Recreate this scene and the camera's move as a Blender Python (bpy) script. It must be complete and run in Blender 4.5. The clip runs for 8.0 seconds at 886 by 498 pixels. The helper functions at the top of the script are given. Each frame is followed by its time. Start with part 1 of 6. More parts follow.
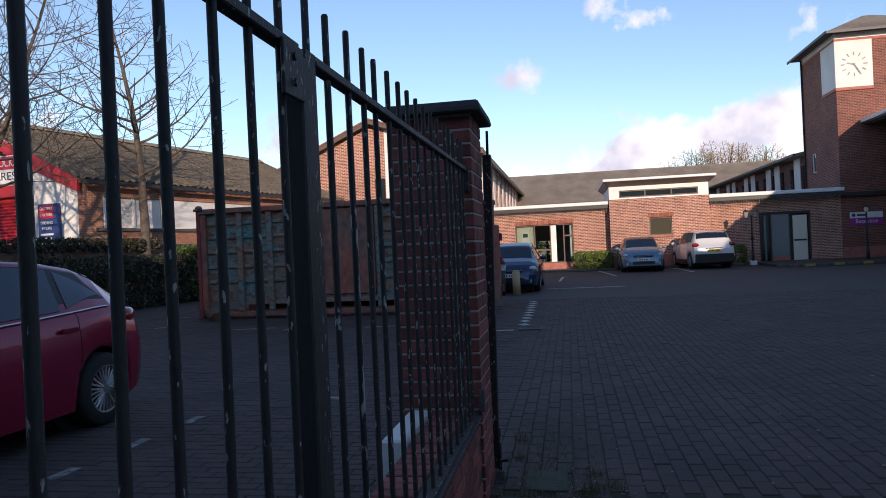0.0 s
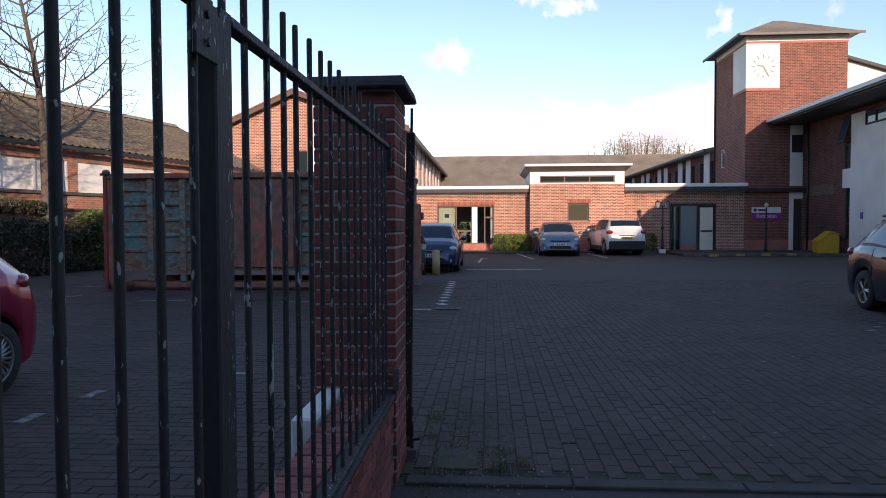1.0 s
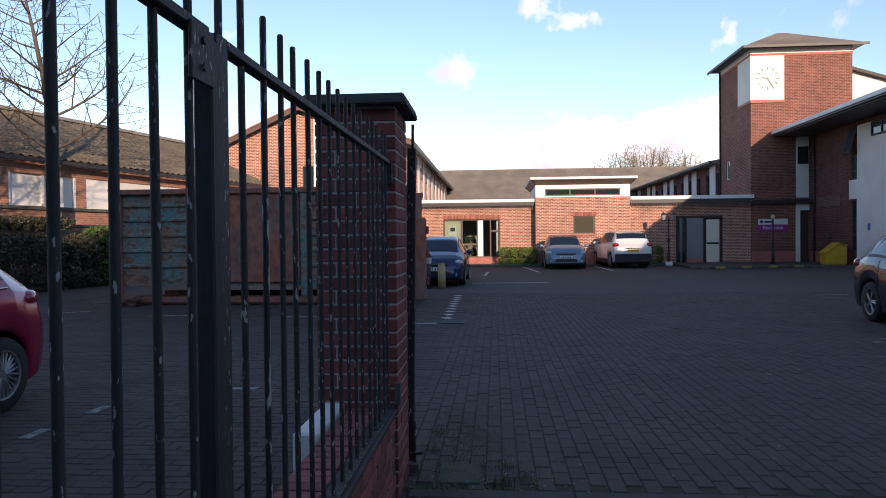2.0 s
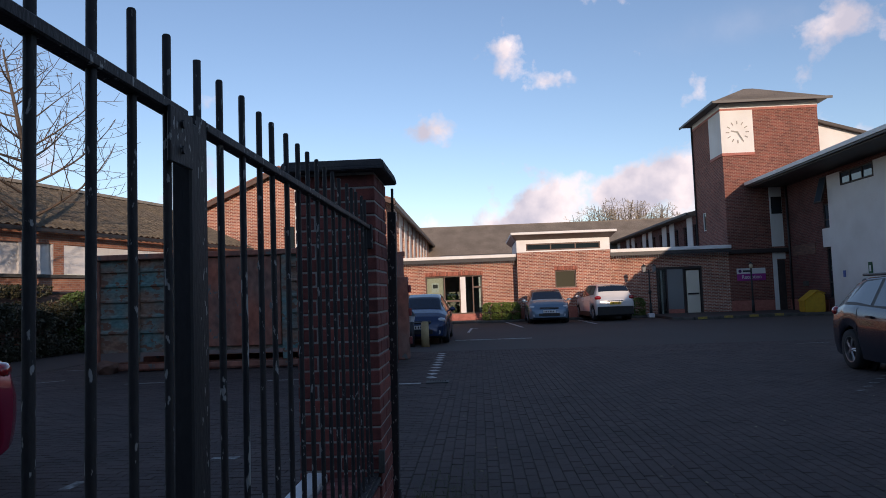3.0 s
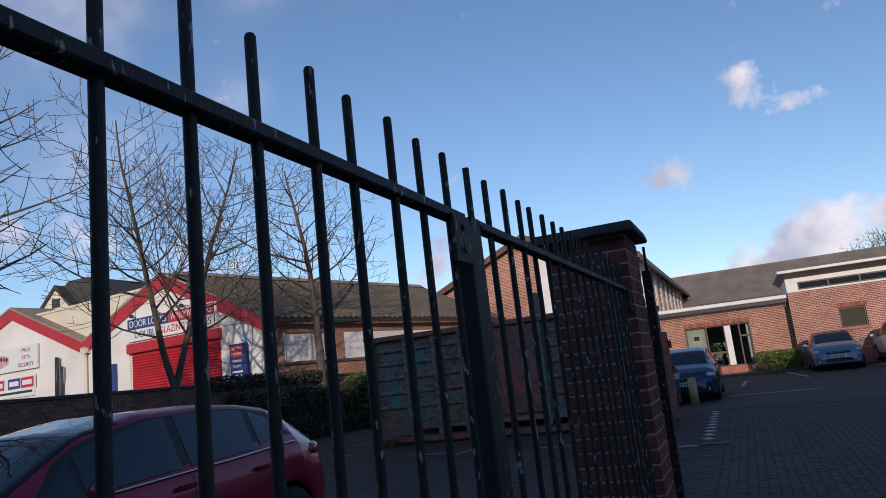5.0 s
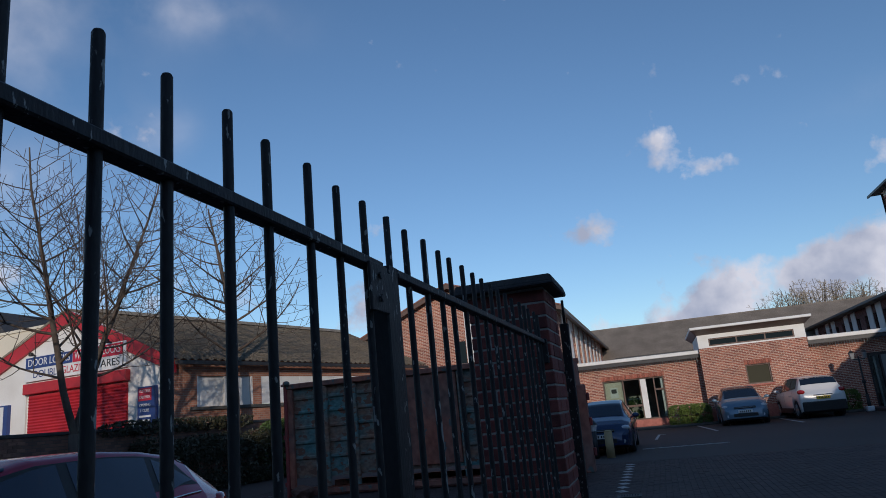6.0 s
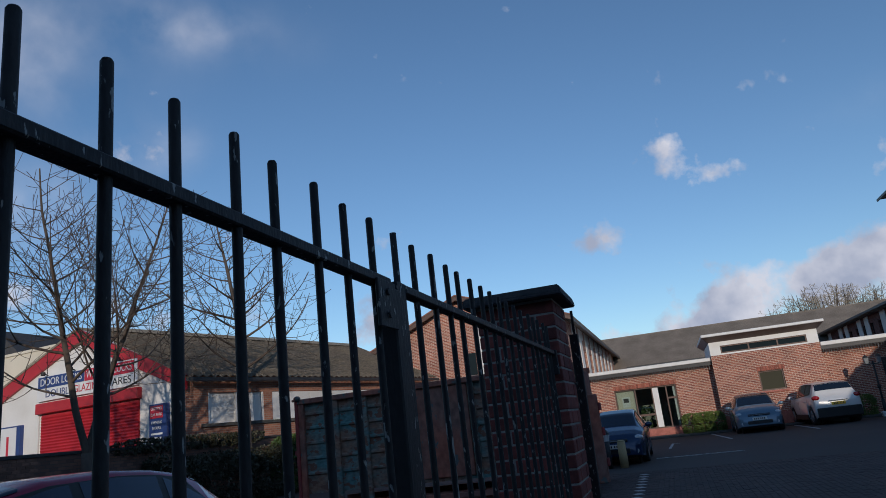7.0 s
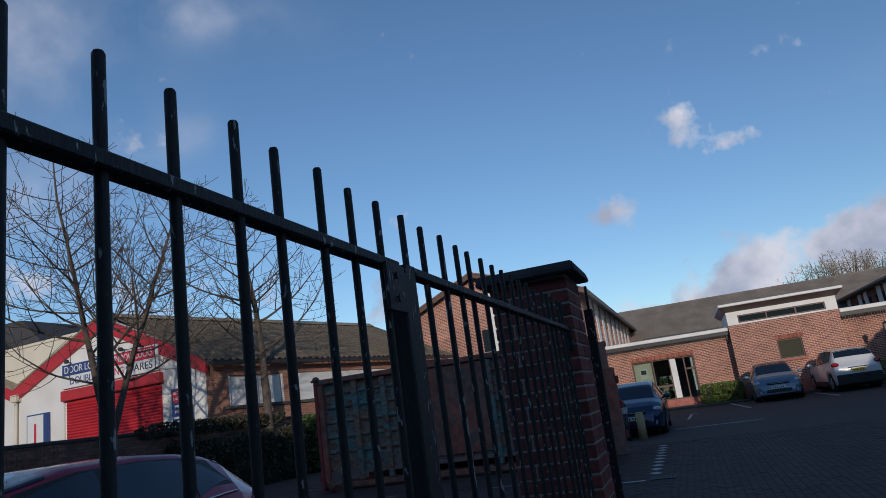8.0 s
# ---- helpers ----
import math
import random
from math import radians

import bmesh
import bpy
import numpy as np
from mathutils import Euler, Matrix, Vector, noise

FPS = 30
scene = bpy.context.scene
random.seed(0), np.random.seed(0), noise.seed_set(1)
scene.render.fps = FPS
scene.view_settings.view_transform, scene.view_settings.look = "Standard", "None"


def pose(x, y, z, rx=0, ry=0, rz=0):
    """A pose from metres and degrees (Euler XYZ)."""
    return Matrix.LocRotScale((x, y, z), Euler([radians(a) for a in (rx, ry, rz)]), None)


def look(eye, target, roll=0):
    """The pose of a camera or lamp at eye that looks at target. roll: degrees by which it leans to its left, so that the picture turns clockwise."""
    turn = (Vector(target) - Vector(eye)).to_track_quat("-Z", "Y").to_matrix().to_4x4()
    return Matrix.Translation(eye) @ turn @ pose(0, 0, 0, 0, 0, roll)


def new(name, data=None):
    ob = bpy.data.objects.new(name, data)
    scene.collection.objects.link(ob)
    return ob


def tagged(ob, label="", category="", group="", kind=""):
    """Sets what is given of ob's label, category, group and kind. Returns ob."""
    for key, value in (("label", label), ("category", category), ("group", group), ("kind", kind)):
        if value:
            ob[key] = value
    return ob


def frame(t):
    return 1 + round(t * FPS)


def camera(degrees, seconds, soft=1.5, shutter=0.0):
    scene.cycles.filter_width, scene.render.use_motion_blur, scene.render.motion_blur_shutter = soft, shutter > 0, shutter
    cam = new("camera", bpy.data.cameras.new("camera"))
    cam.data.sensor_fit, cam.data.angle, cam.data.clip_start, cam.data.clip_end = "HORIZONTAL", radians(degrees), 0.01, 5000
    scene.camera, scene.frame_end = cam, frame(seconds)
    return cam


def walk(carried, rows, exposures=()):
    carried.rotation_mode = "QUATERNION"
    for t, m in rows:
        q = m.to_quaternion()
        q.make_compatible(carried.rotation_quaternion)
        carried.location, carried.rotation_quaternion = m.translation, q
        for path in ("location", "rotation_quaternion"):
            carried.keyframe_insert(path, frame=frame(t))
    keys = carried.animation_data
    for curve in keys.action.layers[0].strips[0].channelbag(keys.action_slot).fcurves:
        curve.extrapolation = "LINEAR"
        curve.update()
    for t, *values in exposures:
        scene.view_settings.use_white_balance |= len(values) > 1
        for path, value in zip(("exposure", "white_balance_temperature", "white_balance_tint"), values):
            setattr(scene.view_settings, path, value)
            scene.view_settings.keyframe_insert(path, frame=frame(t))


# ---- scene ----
cam = camera(65.8, 8.0, 0.9)
PATH = [
    (0, (-0.066, 0.24, 1.404), (-0.427, 2.208, 1.403), -2.6),
    (0.5, (-0.088, 0.297, 1.415), (-0.351, 2.278, 1.327), -2.1),
    (1, (-0.063, 0.272, 1.406), (-0.197, 2.267, 1.336), -0.2),
    (2.3, (-0.027, 0.242, 1.420), (-0.2, 2.235, 1.393), -1.1),
    (2.5, (-0.033, 0.259, 1.436), (-0.207, 2.251, 1.391), -3.1),
    (3, (-0.018, 0.229, 1.446), (-0.116, 2.222, 1.579), -2.0),
    (3.5, (-0.026, 0.226, 1.445), (-0.225, 2.212, 1.579), -3.8),
    (3.8, (-0.055, 0.204, 1.457), (-0.557, 2.13, 1.653), -3.7),
    (4, (-0.064, 0.182, 1.463), (-0.769, 2.041, 1.686), -4.3),
    (4.2, (-0.076, 0.156, 1.461), (-0.909, 1.955, 1.725), -5.5),
    (4.5, (-0.077, 0.134, 1.470), (-1.052, 1.851, 1.787), -6.4),
    (5, (-0.052, 0.128, 1.476), (-0.811, 1.942, 1.839), -6.5),
    (5.2, (-0.058, 0.129, 1.476), (-0.69, 1.99, 1.845), -5.6),
    (6.3, (-0.021, 0.122, 1.478), (-0.557, 1.982, 1.984), -5.5),
    (6.5, (-0.024, 0.115, 1.478), (-0.606, 1.957, 1.996), -5.5),
    (7, (-0.022, 0.119, 1.483), (-0.577, 1.972, 1.992), -6.6),
    (7.5, (-0.017, 0.119, 1.478), (-0.588, 1.972, 1.970), -6.7),
    (8, (-0.013, 0.136, 1.494), (-0.618, 1.988, 1.945), -8.0),
]
EXPOSURES = [(0, 0.66, 6550, 18), (0.5, 1.04, 6850, 20), (1.0, 1.04, 7050, 21), (2.5, 0.86, 6900, 20), (3.0, 0.36, 6750, 20), (3.5, 0.22, 6500, 20), (4.5, 0.27, 6300, 18), (5.2, 0.0, 5950, 15), (6.5, -0.25, 5700, 9), (8, -0.25, 5700, 9)]
walk(cam, [(t, look(eye, target, roll)) for t, eye, target, roll in PATH], EXPOSURES)

# ---------------------------------------------------------------- sky and sun
SUN_EL, SUN_AZ = radians(14.0), radians(18.5)     # azimuth from -y towards +x
TO_SUN = Vector((math.sin(SUN_AZ) * math.cos(SUN_EL), -math.cos(SUN_AZ) * math.cos(SUN_EL), math.sin(SUN_EL)))
sun = new("sun", bpy.data.lights.new("sun", "SUN"))
sun.data.energy, sun.data.angle, sun.data.color = 2.65, radians(0.6), (1.0, 0.815, 0.62)
sun.matrix_world = look(TO_SUN * 60, (0, 0, 0))

world = bpy.data.worlds.new("sky")
scene.world = world
world.use_nodes = True


def build_sky():
    nt = world.node_tree
    nt.nodes.clear()
    n, l = nt.nodes.new, nt.links.new
    out, bg, sky = n("ShaderNodeOutputWorld"), n("ShaderNodeBackground"), n("ShaderNodeTexSky")
    sky.sky_type, sky.sun_disc = "NISHITA", False
    sky.sun_elevation, sky.sun_rotation = SUN_EL, math.pi - SUN_AZ
    sky.air_density, sky.dust_density, sky.ozone_density = 1.0, 0.15, 2.4
    co = n("ShaderNodeTexCoord")
    nrm = n("ShaderNodeVectorMath"); nrm.operation = "NORMALIZE"
    l(co.outputs["Generated"], nrm.inputs[0])
    ns = n("ShaderNodeTexNoise")
    ns.inputs["Scale"].default_value, ns.inputs["Detail"].default_value, ns.inputs["Roughness"].default_value = 15.0, 7.0, 0.56
    l(nrm.outputs[0], ns.inputs["Vector"])
    # cumulus: direction, angular half-size in x and z
    puffs = [((0.064, 0.944, 0.323), 0.050, 0.030, 1.0), ((0.125, 0.948, 0.292), 0.048, 0.019, 1.0), ((-0.059, 0.971, 0.231), 0.047, 0.021, 0.95),
             ((-0.02, 0.994, 0.09), 0.09, 0.035, 0.95), ((0.11, 0.98, 0.12), 0.11, 0.050, 1.0), ((0.25, 0.956, 0.14), 0.11, 0.055, 1.0), ((0.40, 0.90, 0.14), 0.16, 0.06, 1.0),
             ((0.306, 0.908, 0.285), 0.05, 0.022, 0.62), ((0.45, 0.85, 0.305), 0.08, 0.045, 0.8),
             ((-0.609, 0.685, 0.40), 0.09, 0.04, 0.28),
             ((-0.569, 0.71, 0.415), 0.05, 0.03, 0.30), ((-0.80, 0.557, 0.22), 0.16, 0.05, 0.65), ((-0.374, 0.911, 0.16), 0.07, 0.05, 0.9), ((-0.62, 0.75, 0.2), 0.16, 0.05, 0.5),
             ((0.9, 0.3, 0.25), 0.3, 0.1, 0.8), ((0.3, -0.9, 0.35), 0.4, 0.1, 0.7), ((-0.7, -0.6, 0.4), 0.4, 0.12, 0.7)]
    # thin, soft cloud
    veils = [((-0.519, 0.66, 0.543), 0.11, 0.035, 0.62), ((-0.70, 0.55, 0.50), 0.12, 0.09, 0.60), ((-0.60, 0.69, 0.40), 0.07, 0.035, 0.5), ((-0.75, 0.62, 0.33), 0.12, 0.05, 0.5), ((0.36, 0.87, 0.33), 0.10, 0.02, 0.3)]

    def blobs(spots):
        total = None
        for d, a, b, w in spots:
            d = Vector(d).normalized()
            right = Vector((d.y, -d.x, 0)).normalized()
            up = right.cross(d)
            sub = n("ShaderNodeVectorMath"); sub.operation = "SUBTRACT"
            l(nrm.outputs[0], sub.inputs[0]); sub.inputs[1].default_value = d
            comp = []
            for axis, size in ((right, a), (up, b)):
                dot = n("ShaderNodeVectorMath"); dot.operation = "DOT_PRODUCT"
                l(sub.outputs[0], dot.inputs[0]); dot.inputs[1].default_value = axis / size
                sq = n("ShaderNodeMath"); sq.operation = "MULTIPLY"
                l(dot.outputs["Value"], sq.inputs[0]); l(dot.outputs["Value"], sq.inputs[1])
                comp.append(sq)
            dep = n("ShaderNodeVectorMath"); dep.operation = "DOT_PRODUCT"
            l(nrm.outputs[0], dep.inputs[0]); dep.inputs[1].default_value = d
            front = n("ShaderNodeMath"); front.operation = "GREATER_THAN"; front.inputs[1].default_value = 0.3
            l(dep.outputs["Value"], front.inputs[0])
            add = n("ShaderNodeMath"); add.operation = "ADD"
            l(comp[0].outputs[0], add.inputs[0]); l(comp[1].outputs[0], add.inputs[1])
            ex = n("ShaderNodeMath"); ex.operation = "MULTIPLY"; ex.inputs[1].default_value = -1.0
            l(add.outputs[0], ex.inputs[0])
            e = n("ShaderNodeMath"); e.operation = "EXPONENT"; l(ex.outputs[0], e.inputs[0])
            m = n("ShaderNodeMath"); m.operation = "MULTIPLY"; l(e.outputs[0], m.inputs[0]); l(front.outputs[0], m.inputs[1])
            m2 = n("ShaderNodeMath"); m2.operation = "MULTIPLY"; l(m.outputs[0], m2.inputs[0]); m2.inputs[1].default_value = w
            if total is None:
                total = m2
            else:
                s = n("ShaderNodeMath"); s.operation = "ADD"; l(total.outputs[0], s.inputs[0]); l(m2.outputs[0], s.inputs[1]); total = s
        return total

    total = blobs(puffs)
    veil = blobs(veils)
    # clouds where puff strength and noise together pass a threshold
    cen = n("ShaderNodeMath"); cen.operation = "MULTIPLY_ADD"; cen.inputs[1].default_value, cen.inputs[2].default_value = 4.0, -2.33
    l(ns.outputs["Fac"], cen.inputs[0])
    mul = n("ShaderNodeMath"); mul.operation = "MULTIPLY_ADD"; mul.inputs[1].default_value = 1.15
    l(total.outputs[0], mul.inputs[0]); l(cen.outputs[0], mul.inputs[2])
    ramp = n("ShaderNodeValToRGB")
    ramp.color_ramp.elements[0].position, ramp.color_ramp.elements[1].position = 0.37, 1.08
    l(mul.outputs[0], ramp.inputs[0])
    # grey undersides: a second noise, offset upwards
    off = n("ShaderNodeVectorMath"); off.operation = "ADD"; off.inputs[1].default_value = (0.03, 0.0, 0.035)
    l(nrm.outputs[0], off.inputs[0])
    n2 = n("ShaderNodeTexNoise"); n2.inputs["Scale"].default_value, n2.inputs["Detail"].default_value = 15.0, 5.0
    l(off.outputs[0], n2.inputs["Vector"])
    shade = n("ShaderNodeValToRGB")
    shade.color_ramp.elements[0].position, shade.color_ramp.elements[1].position = 0.35, 0.62
    shade.color_ramp.elements[0].color, shade.color_ramp.elements[1].color = (6.3, 5.9, 5.9, 1), (3.5, 3.6, 4.2, 1)
    l(n2.outputs["Fac"], shade.inputs[0])
    n3 = n("ShaderNodeTexNoise"); n3.inputs["Scale"].default_value, n3.inputs["Detail"].default_value = 9.0, 6.0
    l(nrm.outputs[0], n3.inputs["Vector"])
    soft = n("ShaderNodeMapRange"); soft.inputs["From Min"].default_value, soft.inputs["From Max"].default_value, soft.inputs["To Max"].default_value = 0.36, 0.72, 0.85
    l(n3.outputs["Fac"], soft.inputs["Value"])
    thin = n("ShaderNodeMath"); thin.operation = "MULTIPLY"; l(soft.outputs[0], thin.inputs[0]); l(veil.outputs[0], thin.inputs[1])
    both = n("ShaderNodeMath"); both.operation = "MAXIMUM"; l(thin.outputs[0], both.inputs[0]); l(ramp.outputs[0], both.inputs[1])
    mix = n("ShaderNodeMix"); mix.data_type = "RGBA"
    l(both.outputs[0], mix.inputs["Factor"]); l(sky.outputs[0], mix.inputs["A"]); l(shade.outputs[0], mix.inputs["B"])
    l(mix.outputs["Result"], bg.inputs["Color"])
    bg.inputs["Strength"].default_value = 0.13
    l(bg.outputs[0], out.inputs["Surface"])


build_sky()

# ---------------------------------------------------------------- materials
MATS = {}


def mat(name, a, b=None, rough=0.7, metal=0.0, scale=6.0, detail=6.0, bump=0.0, bscale=60.0, spec=0.5, fine=0.15, jitter=0.0, coat=0.0, flake=None, flake_at=0.6, stretch=(1, 1, 1)):
    """Two colours mixed by a coarse noise, a finer grain over it, bump, and optional chips of a third colour."""
    if name in MATS:
        return MATS[name]
    m = bpy.data.materials.new(name)
    m.use_nodes = True
    nt = m.node_tree
    n, l = nt.nodes.new, nt.links.new
    p = nt.nodes["Principled BSDF"]
    geo = n("ShaderNodeNewGeometry")
    mp = n("ShaderNodeMapping"); mp.inputs["Scale"].default_value = stretch
    l(geo.outputs["Position"], mp.inputs["Vector"])
    big = n("ShaderNodeTexNoise"); big.inputs["Scale"].default_value, big.inputs["Detail"].default_value = scale, detail
    l(mp.outputs[0], big.inputs["Vector"])
    cr = n("ShaderNodeValToRGB")
    cr.color_ramp.elements[0].position, cr.color_ramp.elements[1].position = 0.35, 0.66
    b = b or tuple(c * 0.75 for c in a)
    cr.color_ramp.elements[0].color, cr.color_ramp.elements[1].color = (*a, 1), (*b, 1)
    l(big.outputs["Fac"], cr.inputs[0])
    col = cr.outputs[0]
    gr = n("ShaderNodeTexNoise"); gr.inputs["Scale"].default_value, gr.inputs["Detail"].default_value = bscale, 4.0
    l(mp.outputs[0], gr.inputs["Vector"])
    if fine:
        mr = n("ShaderNodeMapRange"); mr.inputs["To Min"].default_value, mr.inputs["To Max"].default_value = 1 - fine, 1 + fine
        mr.inputs["From Min"].default_value, mr.inputs["From Max"].default_value = 0.3, 0.7
        l(gr.outputs["Fac"], mr.inputs["Value"])
        hs = n("ShaderNodeHueSaturation"); l(mr.outputs[0], hs.inputs["Value"]); l(col, hs.inputs["Color"])
        col = hs.outputs[0]
    if jitter:
        ob = n("ShaderNodeObjectInfo")
        isl = n("ShaderNodeNewGeometry")
        ad = n("ShaderNodeMath"); ad.operation = "ADD"; l(ob.outputs["Random"], ad.inputs[0]); l(isl.outputs["Random Per Island"], ad.inputs[1])
        fr = n("ShaderNodeMath"); fr.operation = "FRACT"; l(ad.outputs[0], fr.inputs[0])
        mr = n("ShaderNodeMapRange"); mr.inputs["To Min"].default_value, mr.inputs["To Max"].default_value = 1 - jitter, 1 + jitter
        l(fr.outputs[0], mr.inputs["Value"])
        hs = n("ShaderNodeHueSaturation"); l(mr.outputs[0], hs.inputs["Value"]); l(col, hs.inputs["Color"])
        col = hs.outputs[0]
    if flake:
        fn = n("ShaderNodeTexNoise"); fn.inputs["Scale"].default_value, fn.inputs["Detail"].default_value = bscale * 0.6, 5.0
        l(mp.outputs[0], fn.inputs["Vector"])
        st = n("ShaderNodeValToRGB"); st.color_ramp.elements[0].position, st.color_ramp.elements[1].position = flake_at, flake_at + 0.03
        l(fn.outputs["Fac"], st.inputs[0])
        mx = n("ShaderNodeMix"); mx.data_type = "RGBA"; l(st.outputs[0], mx.inputs["Factor"]); l(col, mx.inputs["A"]); mx.inputs["B"].default_value = (*flake, 1)
        col = mx.outputs["Result"]
    l(col, p.inputs["Base Color"])
    p.inputs["Roughness"].default_value, p.inputs["Metallic"].default_value = rough, metal
    p.inputs["Specular IOR Level"].default_value = spec
    p.inputs["Coat Weight"].default_value = coat
    p.inputs["Coat Roughness"].default_value = 0.04
    if bump:
        bp = n("ShaderNodeBump"); bp.inputs["Strength"].default_value, bp.inputs["Distance"].default_value = bump, 0.01
        l(gr.outputs["Fac"], bp.inputs["Height"]); l(bp.outputs[0], p.inputs["Normal"])
    MATS[name] = m
    return m


def coursed(name, c1, c2, mortar, w=0.225, h=0.075, joint=0.010, rough=0.85, axis=(1, 1), band=None, bump=0.4):
    """Brickwork for walls that stay far off: courses of real size along the wall."""
    if name in MATS:
        return MATS[name]
    m = bpy.data.materials.new(name)
    m.use_nodes = True
    nt = m.node_tree
    n, l = nt.nodes.new, nt.links.new
    p = nt.nodes["Principled BSDF"]
    geo, sp, cb, ad = n("ShaderNodeNewGeometry"), n("ShaderNodeSeparateXYZ"), n("ShaderNodeCombineXYZ"), n("ShaderNodeMath")
    l(geo.outputs["Position"], sp.inputs[0]); l(sp.outputs[0], ad.inputs[0]); l(sp.outputs[1], ad.inputs[1])
    l(ad.outputs[0], cb.inputs[0]); l(sp.outputs[2], cb.inputs[1])
    bt = n("ShaderNodeTexBrick")
    bt.inputs["Scale"].default_value = 1.0
    bt.inputs["Brick Width"].default_value, bt.inputs["Row Height"].default_value = w, h
    bt.inputs["Mortar Size"].default_value, bt.inputs["Mortar Smooth"].default_value, bt.inputs["Bias"].default_value = joint / 2, 0.1, 0.0
    bt.inputs["Color1"].default_value, bt.inputs["Color2"].default_value, bt.inputs["Mortar"].default_value = (*c1, 1), (*c2, 1), (*mortar, 1)
    l(cb.outputs[0], bt.inputs["Vector"])
    ns = n("ShaderNodeTexNoise"); ns.inputs["Scale"].default_value, ns.inputs["Detail"].default_value = 0.9, 6.0
    l(geo.outputs["Position"], ns.inputs["Vector"])
    mr = n("ShaderNodeMapRange"); mr.inputs["From Min"].default_value, mr.inputs["From Max"].default_value = 0.3, 0.7
    mr.inputs["To Min"].default_value, mr.inputs["To Max"].default_value = 0.78, 1.18
    l(ns.outputs["Fac"], mr.inputs["Value"])
    hs = n("ShaderNodeHueSaturation"); l(mr.outputs[0], hs.inputs["Value"]); l(bt.outputs["Color"], hs.inputs["Color"])
    l(hs.outputs[0], p.inputs["Base Color"])
    p.inputs["Roughness"].default_value = rough
    bp = n("ShaderNodeBump"); bp.inputs["Strength"].default_value, bp.inputs["Distance"].default_value = bump, 0.006
    bp.invert = True
    l(bt.outputs["Fac"], bp.inputs["Height"]); l(bp.outputs[0], p.inputs["Normal"])
    MATS[name] = m
    return m


def glass(name, tint=(0.02, 0.03, 0.035), rough=0.03, spec=0.7):
    if name in MATS:
        return MATS[name]
    m = bpy.data.materials.new(name)
    m.use_nodes = True
    p = m.node_tree.nodes["Principled BSDF"]
    p.inputs["Base Color"].default_value = (*tint, 1)
    p.inputs["Roughness"].default_value = rough
    p.inputs["IOR"].default_value = 1.5
    p.inputs["Specular IOR Level"].default_value = spec
    MATS[name] = m
    return m


def clear_glass(name):
    """Thin pane: mostly clear, with a real mirror share."""
    if name in MATS:
        return MATS[name]
    m = bpy.data.materials.new(name)
    m.use_nodes = True
    nt = m.node_tree
    n, l = nt.nodes.new, nt.links.new
    out = nt.nodes["Material Output"]
    tr, gl, mx, fr = n("ShaderNodeBsdfTransparent"), n("ShaderNodeBsdfGlossy"), n("ShaderNodeMixShader"), n("ShaderNodeFresnel")
    tr.inputs["Color"].default_value = (0.80, 0.85, 0.84, 1)
    gl.inputs["Roughness"].default_value = 0.02
    fr.inputs["IOR"].default_value = 1.6
    l(fr.outputs[0], mx.inputs[0]); l(tr.outputs[0], mx.inputs[1]); l(gl.outputs[0], mx.inputs[2]); l(mx.outputs[0], out.inputs["Surface"])
    MATS[name] = m
    return m


M_RED_BRICK = coursed("red_brick", (0.40, 0.138, 0.084), (0.20, 0.058, 0.042), (0.60, 0.48, 0.38), joint=0.020)
# Dark brick of the eastern wings, coloured darker still for their shaded faces.
M_SHADE_DARK_BRICK = coursed("shade_dark_brick", (0.155, 0.050, 0.040), (0.09, 0.031, 0.028), (0.19, 0.155, 0.135))
M_TOWER_BRICK = coursed('tower_brick', (0.245, 0.073, 0.050), (0.125, 0.037, 0.029), (0.31, 0.20, 0.155), joint=0.016)
M_OLD_BRICK = coursed("old_brick", (0.42, 0.18, 0.105), (0.30, 0.12, 0.075), (0.36, 0.28, 0.22), joint=.014)
M_WALL_BRICK = coursed("boundary_brick", (0.25, 0.135, 0.095), (0.14, 0.08, 0.065), (0.09, 0.08, 0.07))
M_PINK = mat("pink_sill_brick", (0.45, 0.16, 0.12), (0.36, 0.12, 0.09), bscale=20)
M_WHITE = mat("white_render", (0.80, 0.79, 0.76), (0.70, 0.68, 0.64), rough=0.8, scale=0.7, bscale=40, bump=0.1, fine=0.05)
M_CREAM = mat("cream_render", (0.74, 0.68, 0.55), (0.66, 0.60, 0.48), rough=0.8, scale=0.7, fine=0.05)
M_FASCIA = mat("white_fascia_paint", (0.80, 0.80, 0.78), (0.72, 0.71, 0.68), rough=0.5, scale=2, fine=0.05)
M_DARKWOOD = mat("dark_stained_timber", (0.045, 0.032, 0.028), (0.03, 0.022, 0.02), rough=0.6)
M_ROOF = mat("brown_concrete_roof_tile", (0.23, 0.19, 0.15), (0.165, 0.135, 0.105), rough=0.9, scale=0.8, bscale=14, bump=0.6, fine=0.25)
M_ROOF2 = mat("weathered_sheet_roof", (0.25, 0.21, 0.16), (0.32, 0.26, 0.18), rough=0.9, scale=0.5, bscale=8, bump=0.4, fine=0.25)
M_SLATE = mat("dark_slate", (0.06, 0.058, 0.06), (0.04, 0.04, 0.045), rough=0.7, bscale=12, bump=0.4)
M_RED_PAINT = mat("red_paint", (0.50, 0.025, 0.035), (0.40, 0.02, 0.03), rough=0.45, scale=1.5, fine=0.08)
M_BLACK_STEEL = mat("black_painted_steel", (0.026, 0.023, 0.024), (0.038, 0.033, 0.032), rough=0.62, scale=25, bscale=140, bump=0.25, flake=(0.36, 0.36, 0.34), flake_at=0.635, stretch=(1, 1, 0.35))
